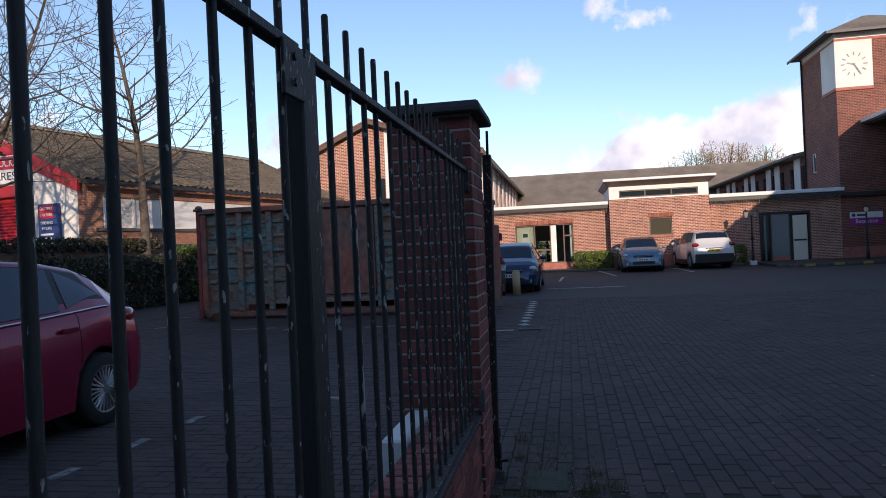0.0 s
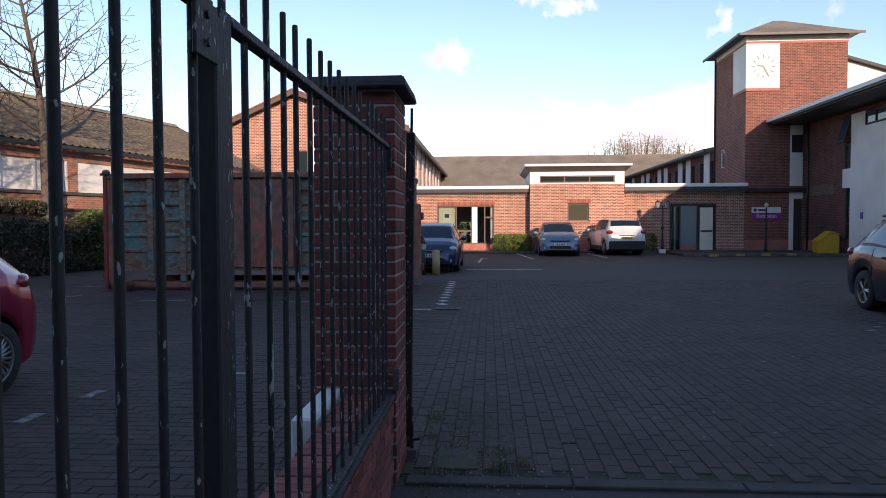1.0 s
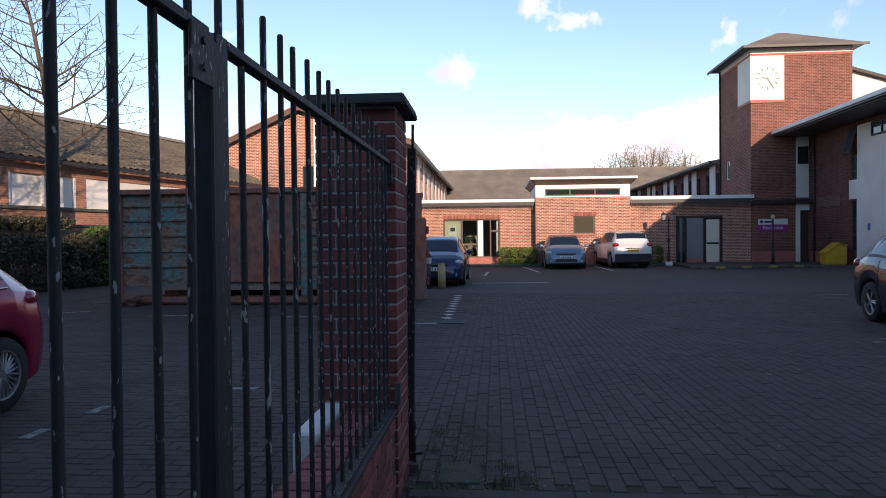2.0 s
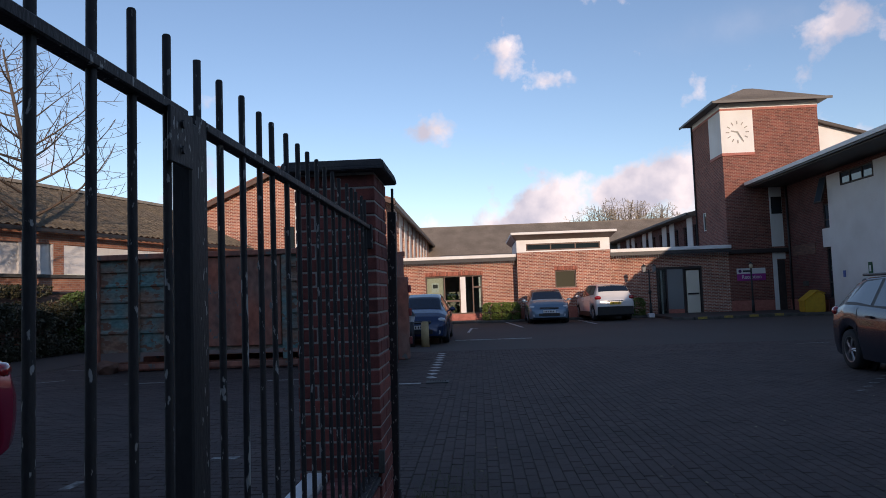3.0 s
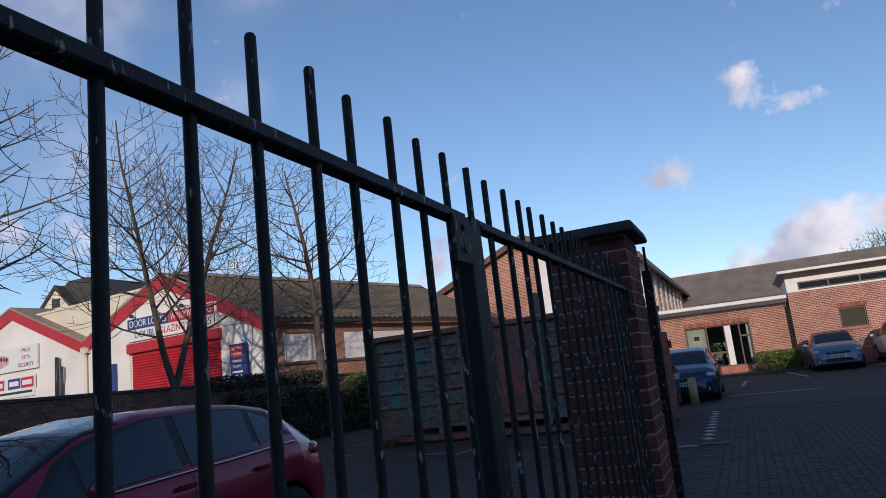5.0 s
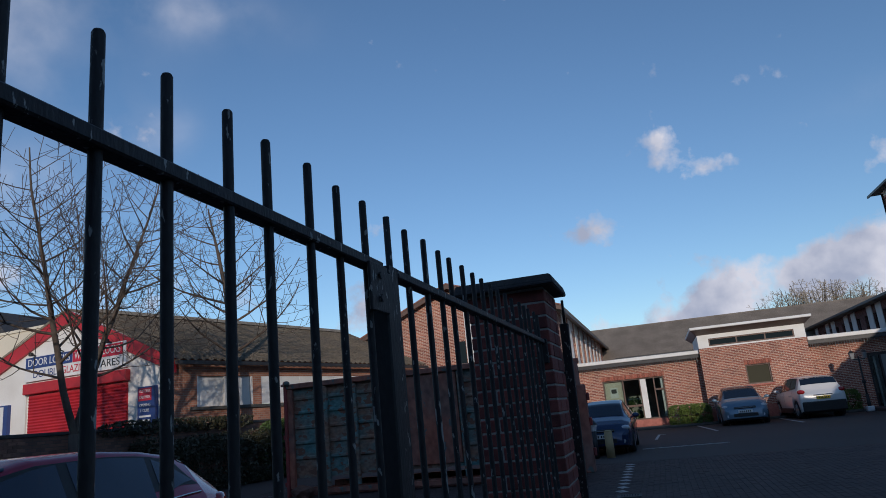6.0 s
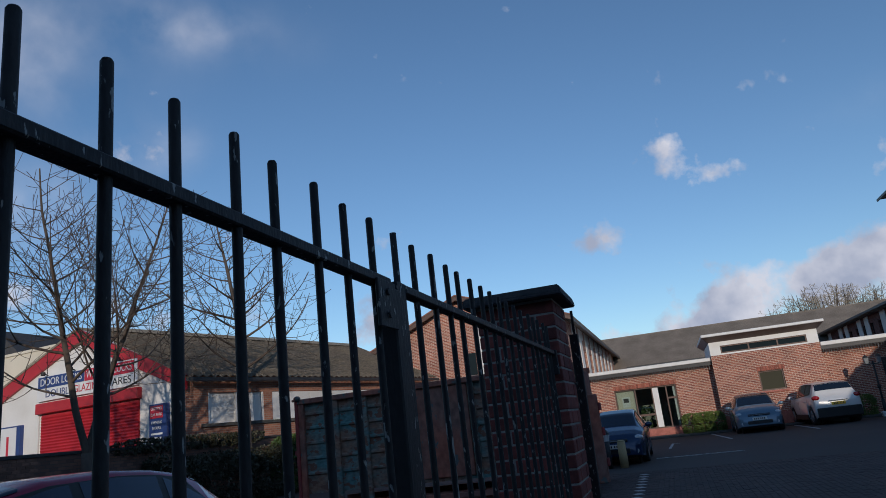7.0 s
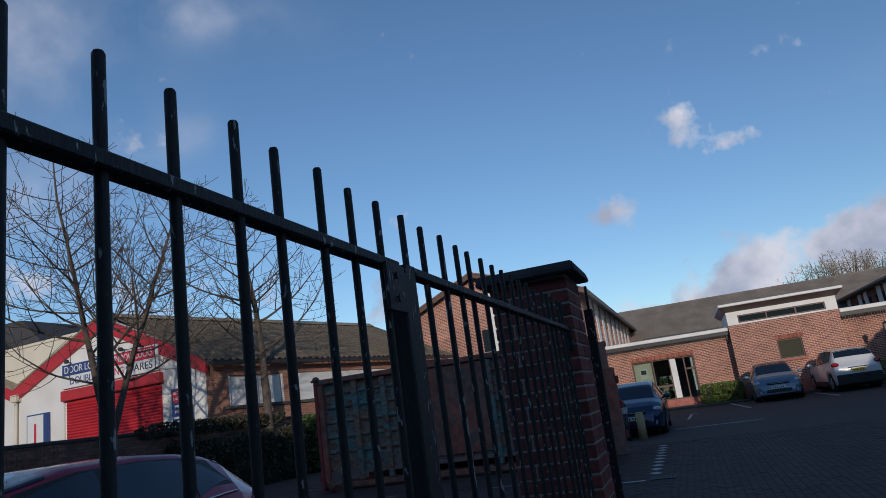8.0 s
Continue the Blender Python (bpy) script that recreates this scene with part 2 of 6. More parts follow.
M_PEELED = mat("peeling_black_paint", (0.017, 0.018, 0.022), (0.025, 0.026, 0.03), rough=0.5, scale=14, bscale=70, bump=0.3, flake=(0.36, 0.36, 0.34), flake_at=0.55, stretch=(1, 1, 0.22))
M_PIER_BRICK = mat("pier_brick", (0.29, 0.075, 0.058), (0.18, 0.05, 0.042), rough=0.8, scale=16, bscale=160, bump=0.4, jitter=0.28)
M_MORTAR = mat("pale_mortar", (0.46, 0.42, 0.38), (0.34, 0.31, 0.28), rough=0.95, scale=30, bscale=200, bump=0.4)
M_DARKMORTAR = mat("dark_mortar", (0.10, 0.08, 0.07), (0.07, 0.06, 0.055), rough=0.95, scale=30, bscale=200, bump=0.4)
M_CAP = mat("dark_cap_stone", (0.055, 0.052, 0.055), (0.085, 0.08, 0.075), rough=0.85, scale=9, bscale=90, bump=0.4)
M_PAVER = mat("grey_block_paver", (0.086, 0.059, 0.052), (0.059, 0.042, 0.038), rough=0.85, scale=1.2, bscale=150, bump=0.45, jitter=0.11, flake=(0.10, 0.12, 0.05), flake_at=0.74)
M_JOINT = mat("paver_joint_soil", (0.046, 0.040, 0.033), (0.048, 0.052, 0.028), rough=1.0, scale=3, bscale=200, bump=0.5)
M_ASPHALT = mat("worn_asphalt", (0.058, 0.046, 0.041), (0.066, 0.054, 0.049), rough=0.85, scale=0.35, bscale=90, bump=0.15, fine=0.25)
M_CONCRETE = mat("concrete_edging", (0.115, 0.108, 0.098), (0.07, 0.068, 0.06), rough=0.9, scale=5, bscale=120, bump=0.4)
M_LINE = mat("worn_white_marking", (0.66, 0.65, 0.62), (0.30, 0.29, 0.28), rough=0.8, scale=9, bscale=60)
M_GLASS = glass("dark_window_glass")
M_POST = mat('dusty_black_post', (0.034, 0.031, 0.031), (0.024, 0.022, 0.023), rough=0.65, scale=6, bscale=120, bump=0.2, stretch=(1, 1, .3))
M_MOSSY = mat('mossy_concrete', (0.085, 0.08, 0.068), (0.055, 0.055, 0.04), rough=.95, scale=7, bscale=60, bump=.5, flake=(0.07, 0.085, 0.025), flake_at=.54)
M_CLEAR = clear_glass("clear_glass")
M_YELLOW = mat("yellow_plastic", (0.62, 0.36, 0.02), (0.52, 0.30, 0.02), rough=0.5, fine=0.05)


# ---------------------------------------------------------------- mesh helpers
def link(name, bm, material, parent=None, label="", smooth=False):
    me = bpy.data.meshes.new(name)
    bm.to_mesh(me)
    bm.free()
    if smooth:
        me.polygons.foreach_set("use_smooth", [True] * len(me.polygons))
    for m in (material if isinstance(material, (list, tuple)) else [material]):
        me.materials.append(m)
    ob = new(name, me)
    if parent is not None:
        ob.parent = parent
    if label:
        ob["label"] = label
    return ob


part = link


def thing(name, label, category, m=None, group="", kind=""):
    ob = tagged(new(name), label, category, group, kind)
    if m is not None:
        ob.matrix_basis = m
    return ob


def share(name, me, m, parent):
    """One more object on a mesh that others use too."""
    ob = new(name, me)
    ob.parent = parent
    ob.matrix_basis = m
    return ob


def box(bm, x0, x1, y0, y1, z0, z1, bevel=0.0, mi=0):
    vs = [bm.verts.new((x, y, z)) for z in (z0, z1) for x, y in ((x0, y0), (x1, y0), (x1, y1), (x0, y1))]
    fs = [bm.faces.new([vs[i] for i in q]) for q in ((3, 2, 1, 0), (4, 5, 6, 7), (0, 1, 5, 4), (1, 2, 6, 5), (2, 3, 7, 6), (3, 0, 4, 7))]
    for f in fs:
        f.material_index = mi
    if bevel:
        es = {e for f in fs for e in f.edges}
        bmesh.ops.bevel(bm, geom=list(es), offset=bevel, segments=1, affect="EDGES", profile=0.5)
    return bm


def bx(*a, bevel=0.0):
    return box(bmesh.new(), *a, bevel=bevel)


def prism(pts, axis, a, b):
    """A solid: polygon pts in the plane across the axis, from a to b along it."""
    bm = bmesh.new()

    def at(p, q):
        return {"x": (q, p[0], p[1]), "y": (p[0], q, p[1]), "z": (p[0], p[1], q)}[axis]
    lo = [bm.verts.new(at(p, a)) for p in pts]
    hi = [bm.verts.new(at(p, b)) for p in pts]
    bm.faces.new(lo)
    bm.faces.new(hi[::-1])
    for i in range(len(pts)):
        j = (i + 1) % len(pts)
        bm.faces.new((lo[i], hi[i], hi[j], lo[j]))
    bmesh.ops.recalc_face_normals(bm, faces=bm.faces)
    return bm


def tube(bm, a, b, r0, r1=None, sides=8, caps=True):
    a, b = Vector(a), Vector(b)
    r1 = r0 if r1 is None else r1
    d = (b - a).normalized()
    u = d.orthogonal().normalized()
    v = d.cross(u)
    ring = [[bm.verts.new(c + (u * math.cos(k) + v * math.sin(k)) * r) for k in (2 * math.pi * i / sides for i in range(sides))] for c, r in ((a, r0), (b, r1))]
    for i in range(sides):
        j = (i + 1) % sides
        bm.faces.new((ring[0][i], ring[0][j], ring[1][j], ring[1][i]))
    if caps:
        bm.faces.new(ring[0][::-1])
        bm.faces.new(ring[1])
    return bm


def wall_with_holes(u0, u1, z0, z1, d0, d1, holes, plane="y"):
    """A wall slab between d0 and d1 in depth, with rectangular holes (u0, u1, z0, z1) right through it."""
    bm = bmesh.new()
    us = sorted({u0, u1, *[h[0] for h in holes], *[h[1] for h in holes]})
    zs = sorted({z0, z1, *[h[2] for h in holes], *[h[3] for h in holes]})

    def solid(i, j):
        if i < 0 or j < 0 or i >= len(us) - 1 or j >= len(zs) - 1:
            return False
        cu, cz = (us[i] + us[i + 1]) / 2, (zs[j] + zs[j + 1]) / 2
        return not any(h[0] < cu < h[1] and h[2] < cz < h[3] for h in holes)

    def p(u, d, z):
        return (u, d, z) if plane == "y" else (d, u, z)

    def quad(*q):
        bm.faces.new([bm.verts.new(c) for c in q])
    for i in range(len(us) - 1):
        for j in range(len(zs) - 1):
            if not solid(i, j):
                continue
            a, b, c, e = us[i], us[i + 1], zs[j], zs[j + 1]
            quad(p(a, d0, c), p(b, d0, c), p(b, d0, e), p(a, d0, e))
            quad(p(a, d1, e), p(b, d1, e), p(b, d1, c), p(a, d1, c))
            if not solid(i - 1, j):
                quad(p(a, d0, c), p(a, d0, e), p(a, d1, e), p(a, d1, c))
            if not solid(i + 1, j):
                quad(p(b, d0, e), p(b, d0, c), p(b, d1, c), p(b, d1, e))
            if not solid(i, j - 1):
                quad(p(b, d0, c), p(a, d0, c), p(a, d1, c), p(b, d1, c))
            if not solid(i, j + 1):
                quad(p(a, d0, e), p(b, d0, e), p(b, d1, e), p(a, d1, e))
    bmesh.ops.remove_doubles(bm, verts=bm.verts, dist=1e-4)
    bmesh.ops.recalc_face_normals(bm, faces=bm.faces)
    return bm


def lettering(body, size, m, material, parent, name="lettering", align="CENTER", width=None):
    """Raised writing in the built-in font, turned into a mesh. Local x along the line, local y up."""
    cu = bpy.data.curves.new(name, "FONT")
    cu.body, cu.size, cu.extrude, cu.align_x, cu.align_y = body, size, 0.004, align, "CENTER"
    tmp = bpy.data.objects.new(name, cu)
    me = bpy.data.meshes.new_from_object(tmp)
    bpy.data.objects.remove(tmp)
    if width:
        xs = [v.co.x for v in me.vertices]
        k = width / (max(xs) - min(xs))
        for v in me.vertices:
            v.co.x *= k
    me.materials.clear()
    me.materials.append(material)
    ob = new(name, me)
    ob.parent = parent
    ob.matrix_basis = m
    return ob


UPRIGHT = pose(0, 0, 0, 90, 0, 0)     # writing on a wall that faces -y

# ---------------------------------------------------------------- ground
tagged(link("ground", bx(-600, 600, -300, 900, -0.6, -0.012), M_ASPHALT), "dark worn asphalt of the car park and beyond", "ground", kind="structure")

# ---------------------------------------------------------------- railing, plinth and pier beside the camera
FX, RAIL_Z, TIP_Z = -0.60, 1.821, 1.965
NEAR_BARS = [1.492, 1.366, 1.229, 1.096, 0.970, 0.843] + [0.719 - 0.1275 * k for k in range(19)]
FAR_BARS = [1.774, 1.911, 2.048, 2.176, 2.312] + [2.456 + 0.137 * k for k in range(11)]


def build_fence():
    f = thing("fence", "black painted steel railing with peeling paint on a brick plinth", "fence")
    bar = bmesh.new()
    tube(bar, (0, 0, 0.49), (0, 0, TIP_Z - .004), 0.0082, sides=12, caps=False)
    tube(bar, (0, 0, TIP_Z - .004), (0, 0, TIP_Z), 0.0082, 0.0062, sides=12)
    first = part("bar", bar, M_BLACK_STEEL, f, smooth=True)
    first.matrix_basis = pose(FX, NEAR_BARS[0], 0)
    peeled = first.data.copy()
    peeled.materials.clear()
    peeled.materials.append(M_PEELED)
    rnd = random.Random(4)
    for y in NEAR_BARS[1:] + FAR_BARS:
        m = pose(FX + rnd.uniform(-.002, .002), y, rnd.uniform(-.002, .002), rnd.uniform(-.12, .12), rnd.uniform(-.12, .12), rnd.uniform(0, 360))
        share("bar", peeled if y == FAR_BARS[1] else first.data, m, f)
    for y0, y1 in ((-1.72, 1.5525), (1.649, 3.90)):
        part("top_rail", bx(FX - 0.017, FX + 0.017, y0, y1, RAIL_Z - .011, RAIL_Z + .011, bevel=0.003), M_BLACK_STEEL, f)
        part("bottom_rail", bx(FX - 0.022, FX + 0.022, y0, y1, 0.505, 0.517, bevel=0.002), M_BLACK_STEEL, f)
    part("post", bx(FX - 0.020, FX + 0.020, 1.553, 1.592, 0.0, 1.81, bevel=0.004), M_POST, f)
    part("angle_post", prism([(FX - .016, 1.594), (FX + .014, 1.594), (FX + .014, 1.648), (FX + .008, 1.648), (FX + .008, 1.601), (FX - .016, 1.601)], "z", 0.0, 1.833), M_BLACK_STEEL, f)
    bm = bmesh.new()
    tube(bm, (FX - .002, 1.640, 0.49), (FX - .002, 1.640, TIP_Z), 0.0082, sides=12)
    part("angle_rod", bm, M_BLACK_STEEL, f, smooth=True)
    part("bracket_plate", bx(FX + 0.0175, FX + 0.0255, 1.452, 1.552, 1.71, 1.817, bevel=0.002), M_BLACK_STEEL, f)
    for z in (1.74, 1.79):
        bm = bmesh.new()
        tube(bm, (FX + .0255, 1.50, z), (FX + .031, 1.50, z), 0.008, sides=6)
        part("bolt", bm, M_BLACK_STEEL, f)
    part("end_plate", bx(FX - 0.025, FX + 0.025, 3.86, 3.895, 1.705, 1.837, bevel=0.003), M_BLACK_STEEL, f)
    return f


build_fence()


def build_gate_post():
    g = thing("gate_post", "black steel gate post with a drop bolt at its foot", "gate post", pose(-0.033, 0, -0.008, 0, 0.95, 0))
    part("post", bx(-0.560, -0.508, 4.40, 4.45, 0.05, 1.965, bevel=0.004), M_BLACK_STEEL, g)
    bm = bmesh.new(); tube(bm, (-0.530, 4.425, 1.965), (-0.530, 4.425, 2.112), 0.0085, sides=8)
    part("finial_rod", bm, M_BLACK_STEEL, g, smooth=True)
    bm = bmesh.new(); tube(bm, (-0.50, 4.38, 0.0), (-0.50, 4.38, 0.30), 0.010, sides=8); tube(bm, (-0.50, 4.38, 0.10), (-0.45, 4.34, 0.12), 0.009, sides=8)
    part("drop_bolt", bm, M_BLACK_STEEL, g, smooth=True)
    part("bolt_socket", bx(-0.555, -0.47, 4.34, 4.46, -0.012, 0.05, bevel=0.005), M_CONCRETE, g)
    for z in (0.55, 1.66):
        bm = bmesh.new(); tube(bm, (-0.60, 4.425, z), (-0.560, 4.425, z), 0.012, sides=8); tube(bm, (-0.585, 4.425, z - .04), (-0.585, 4.425, z + .04), 0.016, sides=8)
        part("hinge", bm, M_BLACK_STEEL, g, smooth=True)
    part("stop_plate", bx(-0.552, -0.520, 3.872, 3.898, 0.52, 0.64, bevel=0.003), M_CONCRETE, g, "weathered grey block")
    return g


build_gate_post()

PIER_X, PIER_Y = (-1.00, -0.56), (3.90, 4.34)


def brick_mesh(lx, ly, lz, name="brick", chamfer=0.004):
    bm = box(bmesh.new(), -lx / 2, lx / 2, -ly / 2, ly / 2, -lz / 2, lz / 2)
    bmesh.ops.bevel(bm, geom=list(bm.edges), offset=chamfer, segments=1, affect="EDGES")
    me = bpy.data.meshes.new(name)
    bm.to_mesh(me)
    bm.free()
    return me


def build_pier():
    p = thing("gate_pier", "dark red brick gate pier with a dark stone cap", "gate pier")
    x0, x1 = PIER_X
    y0, y1 = PIER_Y
    part("mortar_core", bx(x0 + .005, x1 - .005, y0 + .005, y1 - .005, 0, 2.128), M_MORTAR, p, "pale mortar")
    cap = bmesh.new()
    a, b, z0, z1 = 0.064, 0.052, 2.129, 2.189
    lo = [cap.verts.new(c) for c in ((x0 - a, y0 - a, z0), (x1 + a, y0 - a, z0), (x1 + a, y1 + a, z0), (x0 - a, y1 + a, z0))]
    mi = [cap.verts.new((v.co.x, v.co.y, z0 + .02)) for v in lo]
    hi = [cap.verts.new(c) for c in ((x0 - b, y0 - b, z1), (x1 + b, y0 - b, z1), (x1 + b, y1 + b, z1), (x0 - b, y1 + b, z1))]
    cap.faces.new(lo[::-1]); cap.faces.new(hi)
    for r, s in ((lo, mi), (mi, hi)):
        for i in range(4):
            cap.faces.new((r[i], r[(i + 1) % 4], s[(i + 1) % 4], s[i]))
    bmesh.ops.bevel(cap, geom=list(cap.edges), offset=0.006, segments=2, affect="EDGES")
    part("cap", cap, M_CAP, p, "dark weathered stone cap")
    return p


pier = build_pier()


def build_plinth():
    p = thing("plinth_wall", "low dark red brick plinth wall under the railing", "wall", kind="structure")
    part("mortar_core", bx(-0.83, -0.58, -1.8, 3.895, 0, 0.40), M_DARKMORTAR, p)
    part("steel_strip", bx(-0.655, -0.566, -1.8, 3.89, 0.478, 0.500, bevel=0.003), M_CAP, p, "dark dirty mortar fillet along the railing")
    return p


plinth = build_plinth()
tagged(link("concrete_block", bx(-0.965, -0.85, 3.30, 3.89, -0.012, 0.53, bevel=0.012), M_FASCIA), "white painted block standing beside the plinth wall", "block")

# ---------------------------------------------------------------- main building
FY = 35.6


def window(name, x0, x1, z0, z1, y, parent=None, mullions=(), transom=None, frame_mat=None, glass_mat=None, plane="y", fw=0.06):
    """A framed window: frame bars, mullions and panes, set in a hole of the wall."""
    frame_mat = frame_mat or M_DARKWOOD
    w = thing(name, "window with a dark frame", "window", kind="structure") if parent is None else thing(name, "", "")
    if parent is not None:
        w.parent = parent

    def b(u0, u1, v0, v1, d0, d1):
        return bx(u0, u1, d0, d1, v0, v1) if plane == "y" else bx(d0, d1, u0, u1, v0, v1)
    d0, d1 = (y - 0.03, y + 0.05)
    bm = bmesh.new()
    for u0, u1, v0, v1 in ((x0, x0 + fw, z0, z1), (x1 - fw, x1, z0, z1), (x0 + fw, x1 - fw, z0, z0 + fw), (x0 + fw, x1 - fw, z1 - fw, z1)):
        if plane == "y":
            box(bm, u0, u1, d0, d1, v0, v1)
        else:
            box(bm, d0, d1, u0, u1, v0, v1)
    part("frame", bm, frame_mat, w)
    edges = [x0 + fw, *mullions, x1 - fw]
    for mx in mullions:
        part("mullion", b(mx - fw / 2, mx + fw / 2, z0 + fw, z1 - fw, d0 + .004, d1 - .004), frame_mat, w)
    for a, c in zip(edges[:-1], edges[1:]):
        part("pane", b(a, c, z0 + fw, z1 - fw, y + 0.010, y + 0.018), glass_mat or M_GLASS, w)
    if transom:
        part("transom", b(x0 + fw, x1 - fw, transom - fw / 2, transom + fw / 2, d0 + .006, d1 - .006), frame_mat, w)
    return w


M_BROWN = mat("brown_window_frame", (0.13, 0.075, 0.055), (0.10, 0.06, 0.045), rough=0.5)
M_INTERIOR = mat("interior_wall", (0.45, 0.43, 0.36), (0.38, 0.36, 0.30), rough=0.9)
M_GREYGLASS = glass("grey_door_glass", (0.20, 0.215, 0.215), 0.08)
M_STEEL_DK = mat("dark_grey_gutter", (0.03, 0.03, 0.033), (0.04, 0.04, 0.042), rough=0.5)


def build_front_block():
    h = thing("reception_block", "single-storey red brick block with a white fascia and a raised clerestory bay", "building", kind="structure")
    part("wall", wall_with_holes(-4.6, 2.05, 0, 3.2, FY, FY + 0.3, [(-2.73, 0.20, 0.42, 2.40)]), M_RED_BRICK, h)
    part("wall", wall_with_holes(6.62, 12.72, 0, 3.24, FY, FY + 0.3, [(9.05, 11.35, 0.08, 2.45)]), M_RED_BRICK, h)
    bay = part("bay_wall", wall_with_holes(2.0, 6.67, 0, 3.43, FY - 0.6, FY - 0.3, [(3.87, 4.93, 1.58, 2.47)]), M_RED_BRICK, h)
    part("bay_return", bx(2.0, 2.28, FY - 0.299, FY - 0.001, 0, 3.43), M_RED_BRICK, h)
    part("bay_return", bx(6.39, 6.67, FY - 0.299, FY - 0.001, 0, 3.43), M_RED_BRICK, h)
    # pink sill courses at the foot
    part("sill_course", bx(-2.80, 0.27, FY - 0.03, FY - 0.002, 0.0, 0.42), M_PINK, h)
    part("sill_course", bx(2.0, 6.67, FY - 0.63, FY - 0.602, 0.0, 0.62), M_PINK, h)
    soldier = brick_mesh(.064, .03, .215)
    soldier.materials.append(mat("soldier_brick", (0.40, 0.14, 0.09), (0.27, 0.085, 0.06), rough=.85, scale=12, bscale=60, jitter=.3))
    for u0, n, y, z in ((-2.76, 40, FY - .004, 2.51), (3.82, 16, FY - .604, 2.58)):
        for k in range(n):
            share("lintel_brick", soldier, pose(u0 + (k + .5) * .0752, y, z), h)
    part("sill", bx(3.80, 5.00, FY - 0.65, FY - 0.602, 1.50, 1.575), M_PINK, h)
    # flat roof and fascias
    part("fascia", bx(-4.8, 1.98, FY - 0.45, FY + 6, 3.22, 3.39, bevel=0.02), M_FASCIA, h)
    part("fascia", bx(6.70, 12.70, FY - 0.55, FY + 6, 3.26, 3.44, bevel=0.02), M_FASCIA, h)
    # Dark strips added under the fascias in place of the shadow there.
    part("gutter_or_shade_strip", bx(-4.8, 1.98, FY - 0.40, FY - 0.02, 3.06, 3.216), M_STEEL_DK, h)
    part("gutter_or_shade_strip", bx(6.70, 12.70, FY - 0.50, FY - 0.02, 3.10, 3.256), M_STEEL_DK, h)
    # clerestory
    y = FY - 0.6
    part("clerestory_wall", wall_with_holes(2.0, 6.67, 3.432, 4.05, y, y + 0.2, [(2.48, 6.20, 3.50, 3.86)]), M_FASCIA, h)
    part("clerestory_cheek", bx(2.0, 2.15, y + .202, FY + 4, 3.432, 4.05), M_FASCIA, h)
    part("clerestory_cheek", bx(6.52, 6.67, y + .202, FY + 4, 3.432, 4.05), M_FASCIA, h)
    bm = bmesh.new()
    lo = [(1.95, y + .0), (6.72, y + .0), (6.72, FY + 4.4), (1.95, FY + 4.4)]
    hi = [(1.72, y - 0.55), (6.93, y - 0.55), (6.93, FY + 4.8), (1.72, FY + 4.8)]
    vl = [bm.verts.new((*p, 4.05)) for p in lo]
    vh = [bm.verts.new((*p, 4.28)) for p in hi]
    bm.faces.new(vl[::-1]); bm.faces.new(vh)
    for i in range(4):
        bm.faces.new((vl[i], vl[(i + 1) % 4], vh[(i + 1) % 4], vh[i]))
    part("soffit", bm, M_BROWN, h, "dark brown sloping soffit")
    part("roof_edge", bx(1.70, 6.95, y - 0.57, FY + 4.82, 4.285, 4.41, bevel=0.02), M_FASCIA, h)
    part("rear_room", bx(-4.55, 12.6, FY + 3.0, FY + 3.2, 0.1, 2.95), M_INTERIOR, h)
    part("room_floor", bx(-4.55, 12.6, FY + .302, FY + 2.99, 0.0, 0.1), M_CONCRETE, h)
    return h


build_front_block()
W = window("window_1", -2.73, 0.20, 0.42, 2.40, FY + .10, mullions=(-1.75, -0.95, -0.28), frame_mat=M_BROWN, glass_mat=M_CLEAR)
tagged(W, "wide glazed opening with brown frames and a pale interior", "window")
part("white_panel", bx(-2.66, -1.80, FY + .21, FY + .24, 0.45, 2.33), M_CREAM, W, "pale blind")
part("notice", bx(-2.42, -2.05, FY + .195, FY + .205, 1.55, 2.05), M_FASCIA, W, "white paper notice")
part("notice", bx(-2.36, -2.11, FY + .188, FY + .1945, 1.78, 1.98), M_STEEL_DK, W, "dark print on the notice")
part("door_rail", bx(-1.73, -.97, FY + .06, FY + .14, 1.05, 1.15), M_BROWN, W)
part("door_rail", bx(-.26, .16, FY + .06, FY + .14, 1.75, 1.83), M_BROWN, W)
part("white_panel", bx(0.02, 0.12, FY + .16, FY + .2, 0.48, 2.3), M_FASCIA, W, "white door edge")
part("white_panel", bx(-0.93, -0.66, FY + .05, FY + .095, 0.48, 2.33), M_FASCIA, W, "white door edge")
W = window("window_2", 3.87, 4.93, 1.58, 2.47, FY - .50, frame_mat=M_BROWN, glass_mat=glass("olive_window_glass", (0.075, 0.072, 0.05)))
W = window("window_3", 2.48, 6.20, 3.50, 3.86, FY - .55, mullions=(3.72, 4.96), frame_mat=M_BROWN)
tagged(W, "long clerestory window in three lights", "window")


